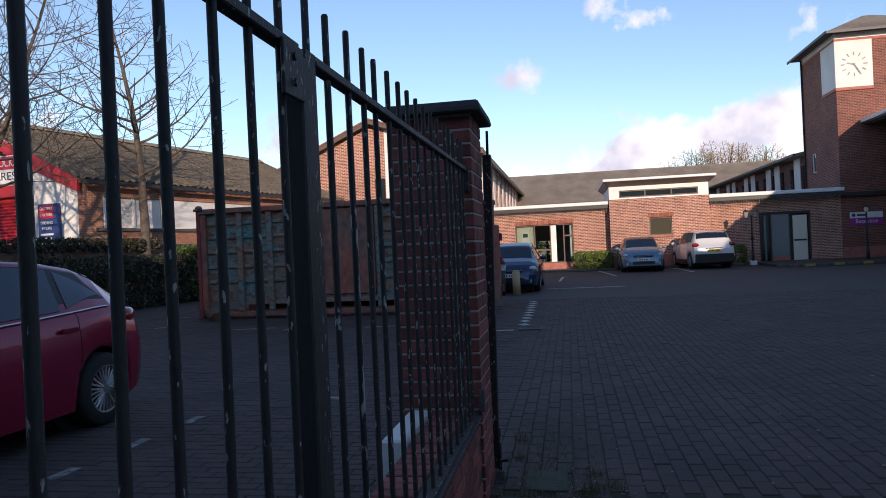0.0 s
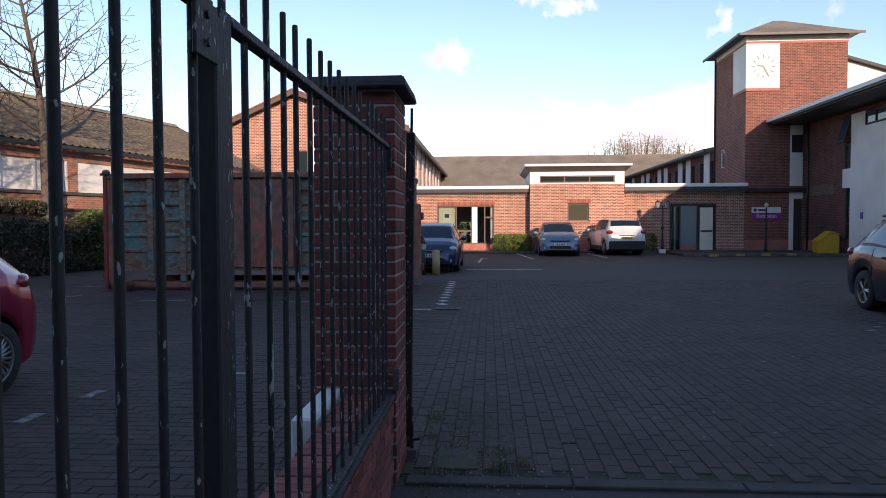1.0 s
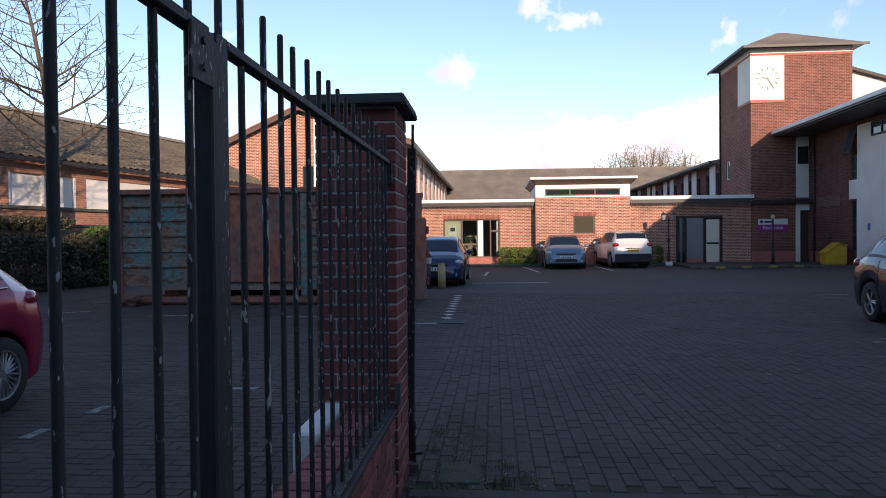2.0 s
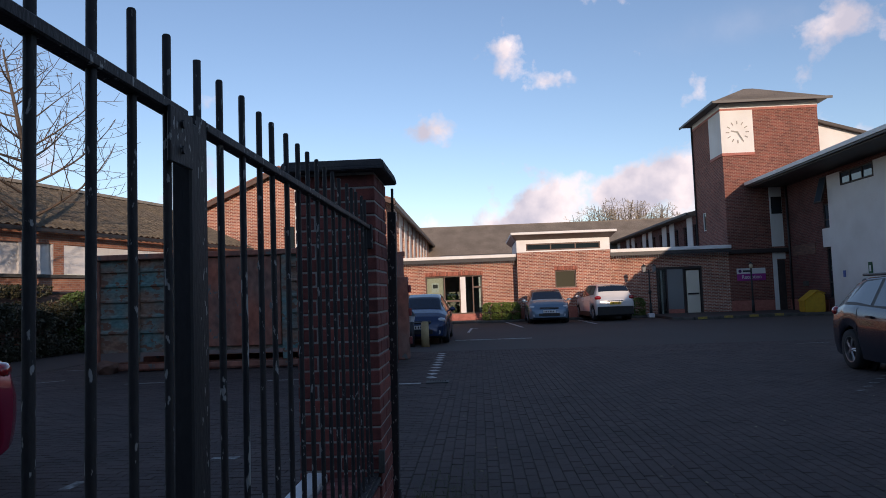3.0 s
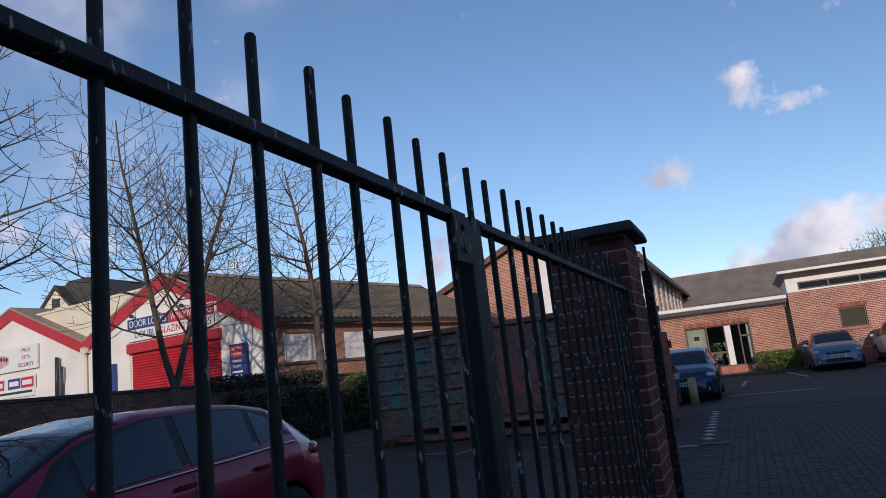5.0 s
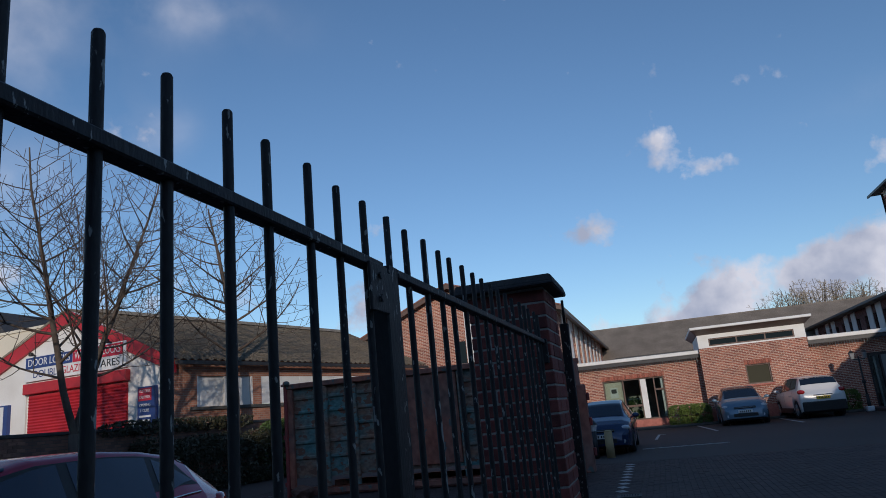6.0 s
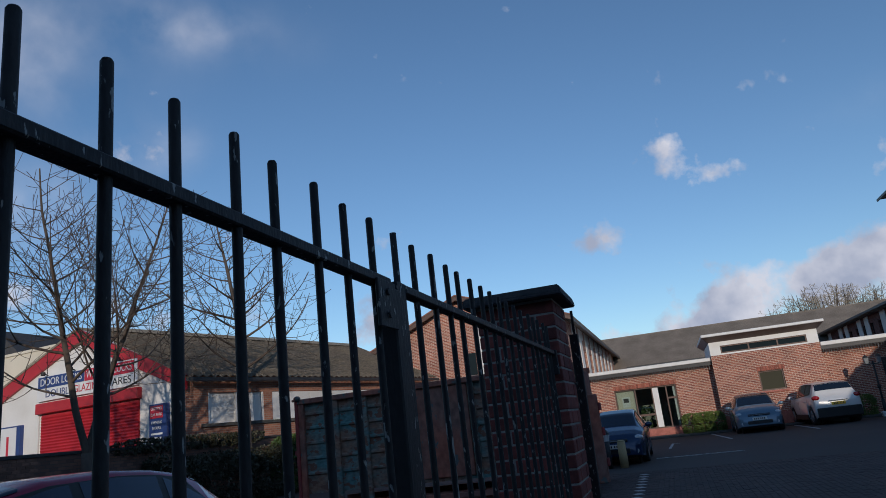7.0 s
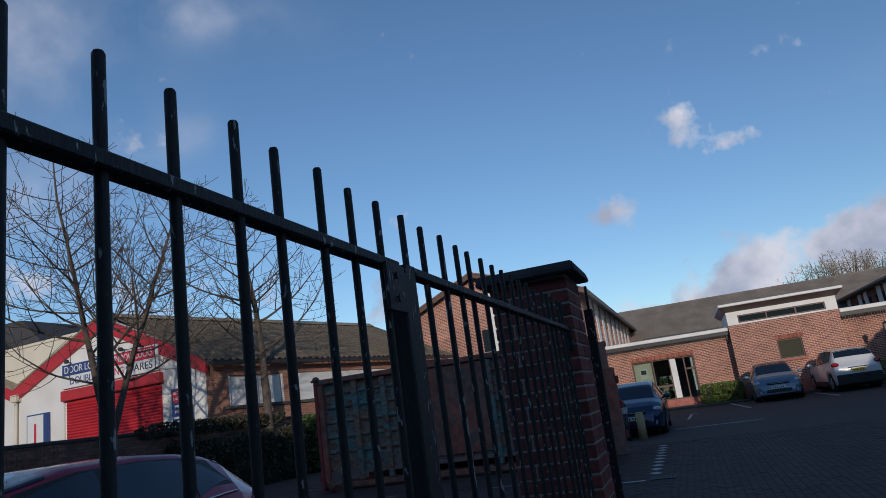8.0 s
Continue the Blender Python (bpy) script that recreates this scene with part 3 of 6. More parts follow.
def build_entrance():
    e = thing("entrance_door", "glazed entrance with dark frames and a pale door leaf", "door", kind="structure")
    y = FY + .08
    for a, b in ((9.05, 9.13), (9.52, 9.60), (10.40, 10.50), (11.25, 11.35)):
        part("jamb", bx(a, b, y - .05, y + .05, 0.08, 2.45), M_DARKWOOD, e)
    part("head", bx(9.13, 11.25, y - .045, y + .045, 2.33, 2.45), M_DARKWOOD, e)
    part("glazing", bx(9.13, 9.52, y - .01, y + .01, 0.08, 2.33), M_CLEAR, e)
    part("glazing", bx(9.60, 10.40, y - .01, y + .01, 0.30, 2.33), M_GREYGLASS, e, "frosted grey glass")
    part("kick_panel", bx(9.60, 10.40, y - .02, y + .02, 0.08, 0.30), M_PINK, e)
    leaf = part("door_leaf", bx(10.56, 11.20, y - .03, y + .02, 0.10, 2.25), M_CREAM, e, "pale door leaf")
    part("handle_rail", bx(10.60, 11.16, y - .06, y - .031, 1.02, 1.10), M_DARKWOOD, leaf)
    part("white_post", bx(9.30, 9.38, y + .06, y + .12, 0.08, 2.30), M_FASCIA, e)
    part("white_post", bx(10.34, 10.39, y + .06, y + .12, 0.3, 2.30), M_FASCIA, e)
    return e


build_entrance()


def build_icicle_lights(x0, x1, y, z, seed):
    rnd = random.Random(seed)
    bm = bmesh.new()
    box(bm, x0, x1, y - .006, y + .006, z - .006, z + .006)
    x = x0 + .03
    while x < x1 - .03:
        d = rnd.choice((.10, .16, .22, .13))
        box(bm, x - .006, x + .006, y - .006, y + .006, z - d, z - .007)
        for k in range(int(d / .05)):
            zz = z - .03 - k * .05
            box(bm, x - .014, x + .014, y - .014, y + .014, zz - .022, zz)
        x += rnd.uniform(.09, .13)
    tagged(link("icicle_lights", bm, mat("pale_cable", (0.32, 0.31, 0.30), (0.16, 0.15, 0.15), rough=.5)), "string of unlit icicle lights hung under the fascia", "string lights", kind="stuff")


build_icicle_lights(-4.5, 1.95, FY - .36, 3.055, 1)
build_icicle_lights(6.75, 12.68, FY - .46, 3.095, 2)


def build_tower():
    t = thing("clock_tower", "three-storey brick clock tower with a white clock panel and hipped roof", "tower", kind="structure")
    x0, x1, y0, y1, zt = 12.73, 17.6, FY, 40.3, 10.35
    part("wall", wall_with_holes(x0, x1, 0, zt, y0, y0 + .3, []), M_TOWER_BRICK, t)
    part("wall", wall_with_holes(y0 + .302, y1, 0, zt, x0, x0 + .3, [(38.66, 39.25, 4.47, 5.48)], plane="x"), M_TOWER_BRICK, t)
    part("wall", bx(x1 - .3, x1, y0 + .302, y1, 0, zt), M_TOWER_BRICK, t)
    part("wall", bx(x0 + .302, x1 - .302, y1 - .3, y1, 0, zt), M_TOWER_BRICK, t)
    part("band", bx(x0 - .02, x1 + .02, y0 - .02, y1 + .02, zt + .002, zt + .12), M_PINK, t)
    part("frieze", bx(x0 - .01, x1 + .01, y0 - .01, y1 + .01, zt + .122, zt + .38), M_FASCIA, t)
    bm = bmesh.new()
    ov = .50
    zb = zt + .40
    e = [bm.verts.new(c) for c in ((x0 - ov, y0 - ov, zb), (x1 + ov, y0 - ov, zb), (x1 + ov, y1 + ov, zb), (x0 - ov, y1 + ov, zb))]
    r = [bm.verts.new(c) for c in ((x0 + 2.2, (y0 + y1) / 2, zb + 1.38), (x1 - 2.2, (y0 + y1) / 2, zb + 1.38))]
    for q in ((e[0], e[1], r[1], r[0]), (e[1], e[2], r[1]), (e[2], e[3], r[0], r[1]), (e[3], e[0], r[0]), (e[3], e[2], e[1], e[0])):
        bm.faces.new(q)
    part("roof", bm, M_ROOF, t)
    part("gutter_or_shade_strip", wall_with_holes(x0 - ov - .04, x1 + ov + .04, zb - .10, zb + .02, y0 - ov - .06, y0 - ov, []), M_STEEL_DK, t)
    part("gutter_or_shade_strip", bx(x0 - ov - .06, x0 - ov, y0 - ov + .002, y1 + ov, zb - .10, zb + .02), M_STEEL_DK, t)
    part("soffit", bx(x0 - ov + .01, x1 + ov - .01, y0 - ov + .01, y1 + ov - .01, zb - .016, zb - .004), M_STEEL_DK, t)
    # clock panels round the corner
    face = part("clock_panel", bx(x0 - .03, x0 + 1.60, y0 - .05, y0 - .002, 8.16, zt), M_WHITE, t, "white clock panel")
    part("clock_panel", bx(x0 - .03, x0 - .002, y0, y0 + 1.75, 8.16, zt), M_WHITE, t, "white side panel")
    part("panel_sill", bx(x0 - .04, x0 + 1.62, y0 - .06, y0 - .002, 8.02, 8.157), M_PINK, t)
    part("panel_sill", bx(x0 - .04, x0 - .002, y0, y0 + 1.77, 8.02, 8.157), M_PINK, t)
    cx, cz, R = x0 + .80, 9.22, .58
    gold = mat("dark_clock_marks", (0.10, 0.09, 0.07), (0.08, 0.07, 0.06), rough=.4)
    for i in range(12):
        a = i * math.pi / 6
        bm = box(bmesh.new(), -.022, .022, -.01, .01, R - .17, R)
        bm.transform(pose(cx, y0 - .062, cz) @ Matrix.Rotation(a, 4, "Y"))
        part("hour_mark", bm, gold, face)
    for a, ln, w in ((9.42 * math.pi / 6, .32, .03), (25 * math.pi / 30, .48, .022)):
        bm = box(bmesh.new(), -w, w, -.012, .0, -.06, ln)
        bm.transform(pose(cx, y0 - .066 - (.014 if w < .03 else 0), cz) @ Matrix.Rotation(a, 4, "Y"))
        part("clock_hand", bm, gold, face)
    bm = bmesh.new(); tube(bm, (x0 - .05, y1 - .15, 3.3), (x0 - .05, y1 - .15, zb - .1), .045, sides=8)
    part("downpipe", bm, M_STEEL_DK, t, smooth=True)
    part("canopy_band", bx(x0 + .002, 15.60, y0 - .25, y0 - .002, 3.00, 3.20), M_DARKWOOD, t)
    part("white_column", bx(14.90, 15.50, y0 - .05, y0 - .002, 3.29, 6.39), M_WHITE, t, "white rendered panel")
    part("column_window", bx(14.96, 15.48, y0 - .07, y0 - .052, 4.95, 5.81), M_GLASS, t, "small dark window")
    part("base_course", bx(x0 + .01, 14.87, y0 - .025, y0 - .002, 0.1, .62), M_PINK, t)
    part("door", bx(15.09, 15.45, y0 - .06, y0 - .002, 0.1, 2.62), M_DARKWOOD, t, "dark doorway")
    part("door_surround", bx(14.88, 15.085, y0 - .05, y0 - .002, 0.1, 2.99), M_WHITE, t)
    part("door_head", bx(15.087, 15.52, y0 - .05, y0 - .002, 2.66, 2.98), M_WHITE, t)
    return t


build_tower()
window("window_4", 38.66, 39.25, 4.47, 5.48, 12.80, plane="x", frame_mat=M_FASCIA)


def build_reception_sign():
    s = thing("reception_sign", "white and magenta reception sign on the tower wall", "sign")
    y = FY - .03
    part("upper_panel", bx(13.06, 14.48, y - .02, y, 1.96, 2.24), M_FASCIA, s)
    part("lower_panel", bx(13.06, 14.48, y - .02, y, 1.62, 1.958), mat("magenta_vinyl", (0.42, 0.03, 0.24), (0.30, 0.03, 0.26), rough=.4, scale=.8, fine=0), s, "magenta panel")
    bm = bmesh.new(); tube(bm, (13.22, y - .03, 2.10), (13.22, y - .02, 2.10), .08, sides=16)
    part("emblem", bm, mat("purple_vinyl", (0.12, 0.03, 0.16), rough=.4, fine=0), s)
    lettering("Reception", .27, Matrix.Translation((13.78, y - .026, 1.80)) @ UPRIGHT, M_FASCIA, s, width=.95)
    part("text_bar", bx(13.36, 13.78, y - .026, y - .0205, 2.05, 2.14), M_STEEL_DK, s)
    return s


build_reception_sign()


def build_wing_east():
    h = thing("east_wing", "two-storey dark brick wing, darkened further for shade, with a white rendered block and deep eaves", "building", kind="structure")
    X = 15.65
    part("wall", wall_with_holes(4.0, FY - .06, 0, 6.5, X, X + .3, [(31.12, 31.78, 3.81, 6.12), (31.12, 31.7, 0.7, 2.96)], plane="x"), M_SHADE_DARK_BRICK, h)
    # stepped white render
    bm = bmesh.new()
    box(bm, X - .12, X - .002, 4.0, 31.1, 0.1, 2.97)
    box(bm, X - .12, X - .002, 4.0, 31.75, 2.971, 3.80)
    box(bm, X - .12, X - .002, 4.0, 31.08, 3.801, 5.48)
    box(bm, X - .12, X - .002, 29.98, 31.08, 5.481, 6.10)
    box(bm, X - .12, X - .002, 4.0, 27.5, 5.481, 6.10)
    part("render", bm, M_WHITE, h, "white rendered block")
    E = 13.86
    part("roof", prism([(E, 6.38), (E, 6.56), (20.5, 7.3), (25.5, 6.7), (25.5, 6.4)], "y", 4.0, FY - .1), M_ROOF, h)
    part("gutter_or_shade_strip", bx(E - .11, E - .002, 4.0, FY - .05, 6.36, 6.50), M_STEEL_DK, h)
    part("eaves_trim", bx(E - .16, E - .112, 4.0, FY - .05, 6.44, 6.60), M_FASCIA, h, "pale eaves trim")
    part("soffit", bx(E + .01, X - .002, 4.0, FY - .1, 6.30, 6.35), M_DARKWOOD, h)
    bm = bmesh.new(); tube(bm, (X - .06, 35.2, .1), (X - .06, 35.2, 6.4), .05, sides=8)
    part("downpipe", bm, M_STEEL_DK, h, smooth=True)
    part("corbel_band", bx(X - .03, X - .002, 32.7, 35.0, 2.75, 3.25), M_WALL_BRICK, h)
    part("base_course", bx(X - .025, X - .002, 31.8, FY - .07, 0.1, .62), M_PINK, h)
    part("wall_box", bx(X - .12, X - .002, 33.6, 33.9, 1.25, 1.5), M_CONCRETE, h)
    # upper white gable behind the tower
    part("gable_wall", prism([(17.62, 6.4), (25, 6.4), (25, 8.5), (17.62, 10.75)], "y", 39.0, 39.3), M_WHITE, h, "white gable wall")
    part("gable_verge", prism([(17.62, 10.75), (25.3, 8.4), (25.3, 8.56), (17.62, 10.92)], "y", 38.7, 39.4), M_DARKWOOD, h)
    part("north_closure", bx(X + .3, 25.5, 4.0, 4.3, 0, 6.4), M_SHADE_DARK_BRICK, h)
    return h


build_wing_east()
# Bluer, lighter base colour paints the sky's reflection into these panes.
M_BLUEGLASS = glass("sky_tinted_glass", (0.05, 0.07, 0.09), 0.02)
window("window_5", 27.52, 29.97, 5.50, 6.06, 15.55, plane="x", mullions=(28.3, 29.2), frame_mat=M_DARKWOOD, glass_mat=M_BLUEGLASS)
window("window_6", 31.12, 31.78, 3.81, 4.90, 15.70, plane="x", transom=4.2, frame_mat=M_DARKWOOD, glass_mat=M_BLUEGLASS)
window("window_7", 31.12, 31.7, 0.7, 2.96, 15.70, plane="x", transom=1.4, frame_mat=M_DARKWOOD, glass_mat=M_GLASS)
w = thing("window_8", "small top-hung window standing open in a dark frame", "window", kind="structure")
bm = bx(-0.03, 0.03, -0.33, 0.33, -1.22, 0.0)
part("sash", bm, M_DARKWOOD, w)
part("pane", bx(-0.036, -0.031, -0.27, 0.27, -1.15, -0.07), M_BLUEGLASS, w)
w.matrix_basis = pose(15.60, 31.45, 6.12, 0, 16, 0)


def build_wing_signs():
    g = thing("wall_sign", "small green sign with a white figure on the white render", "sign", pose(15.52, 28.15, -.2))
    part("board", bx(-.02, 0, -.13, .13, 1.85, 2.35), mat("green_sign_vinyl", (0.02, 0.13, 0.06), rough=.4, fine=0), g)
    part("figure", bx(-.025, -.021, -.06, .06, 1.98, 2.22), M_FASCIA, g)
    b = thing("wall_sign", "small blue notice on the white render", "sign", pose(15.52, 30.1, -.12))
    part("board", bx(-.02, 0, -.09, .09, 1.72, 2.0), mat("pale_blue_vinyl", (0.10, 0.16, 0.42), rough=.4, fine=0), b)


build_wing_signs()


def build_back_ranges():
    h = thing("rear_range", "two-storey rear range with a long brown tiled roof", "building", kind="structure")
    part("wall", bx(-3.9, 13.2, 64.0, 64.3, 0, 5.0), M_RED_BRICK, h)
    part("roof", prism([(63.4, 4.95), (69.0, 8.20), (74.6, 4.95)], "x", -14, 34), M_ROOF, h)
    part("ridge", prism([(68.85, 8.11), (69.0, 8.27), (69.15, 8.11)], "x", -14, 34), M_ROOF, h)
    part("gutter_or_shade_strip", bx(-3.4, 12.9, 63.25, 63.40, 4.9, 5.05), M_STEEL_DK, h)
    w = thing("west_wing", "two-storey red brick wing with a gable and white window panels", "building", kind="structure")
    ax, lx, rx, ze, za, gy = -9.7, -14.7, -4.5, 6.30, 8.08, 34.0
    part("gable_wall", prism([(lx + .3, 0), (rx - .3, 0), (rx - .3, ze), (ax, za - .12), (lx + .3, 5.85)], "y", gy, gy + .3), M_RED_BRICK, w)
    part("white_panel", prism([(-9.05, 3.6), (-8.40, 3.6), (-8.40, 7.30), (-9.05, 7.62)], "y", gy - .03, gy - .002), M_WHITE, w, "white rendered strip")
    part("gable_window", bx(-9.6, -9.08, gy - .05, gy - .01, 4.0, 5.1), M_GLASS, w, "dark stairwell window")
    part("window_panel", bx(-9.62, -9.06, gy - .045, gy - .005, 3.1, 3.98), mat("grey_panel", (0.3, 0.3, 0.31), rough=.6), w)
    # side wall with tall windows and white panels between them
    holes = []
    bm = bmesh.new()
    y = 36.0
    while y < 62:
        holes.append((y, y + .9, 3.8, 5.1))
        y += 2.9
    part("wall", wall_with_holes(gy + .302, 64.0, 0, ze, rx - .3, rx, holes, plane="x"), M_RED_BRICK, w)
    for a, b, c, d in holes:
        part("white_panel", bx(rx + .002, rx + .04, b + .02, b + 1.05, 3.5, ze - .02), M_WHITE, w)
        part("top_panel", bx(rx + .002, rx + .03, b + 1.06, b + 1.98, ze - .62, ze - .02), M_WHITE, w)
        part("pane", bx(rx - .18, rx - .16, a, b, c, d), M_GLASS, w)
        part("frame", bx(rx - .14, rx - .06, a, a + .07, c, d), M_FASCIA, w)
    part("far_side", bx(lx + .3, lx + .6, gy + .302, 64, 0, ze), M_RED_BRICK, w)
    bm = bmesh.new()
    t = .14
    for s, ex in ((-1, lx), (1, rx + .55)):
        k = .45 if s < 0 else (za - ze) / abs(ax - rx - .25)
        ez = za - k * abs(ex - ax)
        vs = [bm.verts.new(c) for c in ((ax, gy - .4, za), (ex, gy - .4, ez), (ex, 70, ez), (ax, 70, za), (ax, gy - .4, za - t), (ex, gy - .4, ez - t), (ex, 70, ez - t), (ax, 70, za - t))]
        for q in ((0, 1, 2, 3), (4, 7, 6, 5), (0, 4, 5, 1), (1, 5, 6, 2), (2, 6, 7, 3)):
            bm.faces.new([vs[i] for i in q])
    bmesh.ops.recalc_face_normals(bm, faces=bm.faces)
    part("roof", bm, M_ROOF, w)
    for s, ex in ((-1, lx), (1, rx + .55)):
        k = .45 if s < 0 else (za - ze) / abs(ax - rx - .25)
        ez = za - k * abs(ex - ax)
        part("bargeboard", prism([(ax, za - .02), (ax, za - .24), (ex, ez - .24), (ex, ez - .02)], "y", gy - .5, gy - .402), M_BROWN, w)
        part("verge_tiles", prism([(ax, za + .05), (ax, za - .018), (ex, ez - .018), (ex, ez + .05)], "y", gy - .54, gy - .25), mat("verge_tile", (0.30, 0.13, 0.09), (0.2, 0.09, 0.07), bscale=14), w)
    part("gutter_or_shade_strip", bx(rx + .5, rx + .62, gy - .4, 64, ze - .42, ze - .30), M_STEEL_DK, w)
    n = thing("north_east_wing", "two-storey wing behind the tower with white panels and dark windows", "building", kind="structure")
    X = 12.95
    holes = []
    y = 41.0
    while y < 63:
        holes.append((y, y + .75, 3.7, 5.1))
        y += 1.9
    part("wall", wall_with_holes(40.32, 64.0, 0, 5.62, X, X + .3, holes, plane="x"), M_SHADE_DARK_BRICK, n)
    for i, (a, b, c, d) in enumerate(holes):
        if i % 3 != 1:
            part("white_panel", bx(X - .04, X - .002, b + .03, b + 1.08, 3.3, 5.58), M_WHITE, n)
        part("pane", bx(X + .12, X + .14, a, b, c, d), M_GLASS, n)
        part("frame", bx(X + .04, X + .11, a, a + .07, c, d), M_DARKWOOD, n)
    part("roof", prism([(X - .55, 5.58), (X - .55, 5.75), (18, 6.9), (23.5, 5.7), (23.5, 5.5)], "y", 40.82, 66), M_ROOF, n)
    part("gutter_or_shade_strip", bx(X - .66, X - .552, 40.82, 64, 5.61, 5.75), M_STEEL_DK, n)


build_back_ranges()

# ---------------------------------------------------------------- cars
M_TYRE = mat("tyre_rubber", (0.018, 0.018, 0.019), (0.026, 0.026, 0.026), rough=0.85, scale=20)
M_ALLOY = mat("alloy_rim", (0.42, 0.42, 0.43), (0.34, 0.34, 0.35), rough=0.35, metal=0.8, fine=0.05)
M_TRIM = mat("black_plastic_trim", (0.018, 0.018, 0.019), (0.025, 0.025, 0.025), rough=0.55)
M_CARGLASS = glass("tinted_car_glass", (0.010, 0.018, 0.034), 0.02, 0.35)
M_SIDEGLASS = glass("side_car_glass", (0.010, 0.018, 0.042), 0.015, 0.85)
M_CHROME = mat("chrome_trim", (0.65, 0.65, 0.66), (0.6, 0.6, 0.6), rough=0.15, metal=1.0, fine=0)
M_HEADLAMP = mat("headlamp_lens", (0.62, 0.64, 0.66), (0.45, 0.47, 0.5), rough=0.08, scale=14, coat=1.0)
M_TAIL = mat("red_lamp_lens", (0.45, 0.015, 0.015), (0.32, 0.01, 0.012), rough=0.1, coat=1.0)
M_PLATE_W = mat("white_number_plate", (0.75, 0.75, 0.72), (0.7, 0.7, 0.68), rough=0.4, fine=0)
M_PLATE_Y = mat("yellow_number_plate", (0.70, 0.50, 0.04), (0.66, 0.46, 0.04), rough=0.4, fine=0)


def car_paint(name, a, b):
    return mat(name, a, b, rough=0.24, metal=0.15, scale=1.5, fine=0.03, coat=0.4, bscale=90)


class Shell:
    """The outer skin of a car. keys: s (from the tail), half-width, top of the side, roof-edge half-width, roof-edge height, centre height."""

    def __init__(self, keys, arches, radius, sill=0.20):
        k = np.array(keys, float)
        self.s, self.k, self.arches, self.radius, self.sill = k[:, 0], k[:, 1:], arches, radius, sill

    def low(self, s):
        z = self.sill + 0.10 * max(0, (0.35 - s) / 0.35) + 0.06 * max(0, (s - self.s[-1] + 0.4) / 0.4)
        for a in self.arches:
            d = abs(s - a)
            if d < self.radius:
                z = max(z, 0.31 + math.sqrt(self.radius ** 2 - d * d))
        return z

    def section(self, s):
        w, zb, wr, ze, zt = [np.interp(s, self.s, self.k[:, i]) for i in range(5)]
        zl = self.low(s)
        zm = max(zl + 0.04, 0.52)
        return [(w * 0.955, zl), (w * 0.985, zl + (zm - zl) * .5), (w, zm), (w * 0.995, (zm + zb) / 2 + .02), (w * 0.965, zb - .03), (w * 0.935, zb),
                (wr, ze), (wr * 0.93, ze + (zt - ze) * .55), (wr * 0.55, zt - (zt - ze) * .08), (0.0, zt)]

    def point(self, s, v, side, out=0.0):
        """v runs from the belt (0) to the roof edge (1) and on to the centre line (4)."""
        p = self.section(s)[5:]
        i = min(int(v), 3)
        f = v - i
        y = p[i][0] * (1 - f) + p[i + 1][0] * f
        z = p[i][1] * (1 - f) + p[i + 1][1] * f
        ny, nz = p[i + 1][1] - p[i][1], p[i][0] - p[i + 1][0]
        q = math.hypot(ny, nz) or 1
        return Vector((s, side * (y + out * ny / q), z + out * nz / q))

    def stations(self):
        L = self.s[-1]
        st = set(np.round(np.linspace(0, L, 56), 3)) | set(np.round(self.s, 3))
        for a in self.arches:
            st |= set(np.round(np.linspace(a - self.radius, a + self.radius, 15), 3))
        return sorted(q for q in st if 0 <= q <= L)

    def body(self):
        bm = bmesh.new()
        rows = []
        for s in self.stations():
            sec = self.section(s)
            row = [bm.verts.new((s, y, z)) for y, z in sec]
            row += [bm.verts.new((s, -y, z)) for y, z in sec[-2::-1]]
            rows.append(row)
        for a, b in zip(rows[:-1], rows[1:]):
            for i in range(len(a) - 1):
                bm.faces.new((a[i], b[i], b[i + 1], a[i + 1]))
        bm.faces.new(rows[0]); bm.faces.new(rows[-1][::-1])
        bmesh.ops.recalc_face_normals(bm, faces=bm.faces)
        return bm

    def patch(self, quad, sides=(1,), n=8, out=0.007):
        """A panel on the upper skin: quad of (s, v) corners, bilinear."""
        bm = bmesh.new()
        for side in sides:
            g = []
            for i in range(n + 1):
                r = []
                for j in range(n + 1):
                    u, t = i / n, j / n
                    c = [quad[0][q] * (1 - u) * (1 - t) + quad[1][q] * u * (1 - t) + quad[2][q] * u * t + quad[3][q] * (1 - u) * t for q in (0, 1)]
                    r.append(bm.verts.new(self.point(c[0], c[1], side, out)))
                g.append(r)
            for i in range(n):
                for j in range(n):
                    bm.faces.new((g[i][j], g[i + 1][j], g[i + 1][j + 1], g[i][j + 1]))
        bmesh.ops.remove_doubles(bm, verts=bm.verts, dist=1e-4)
        bmesh.ops.recalc_face_normals(bm, faces=bm.faces)
        return bm


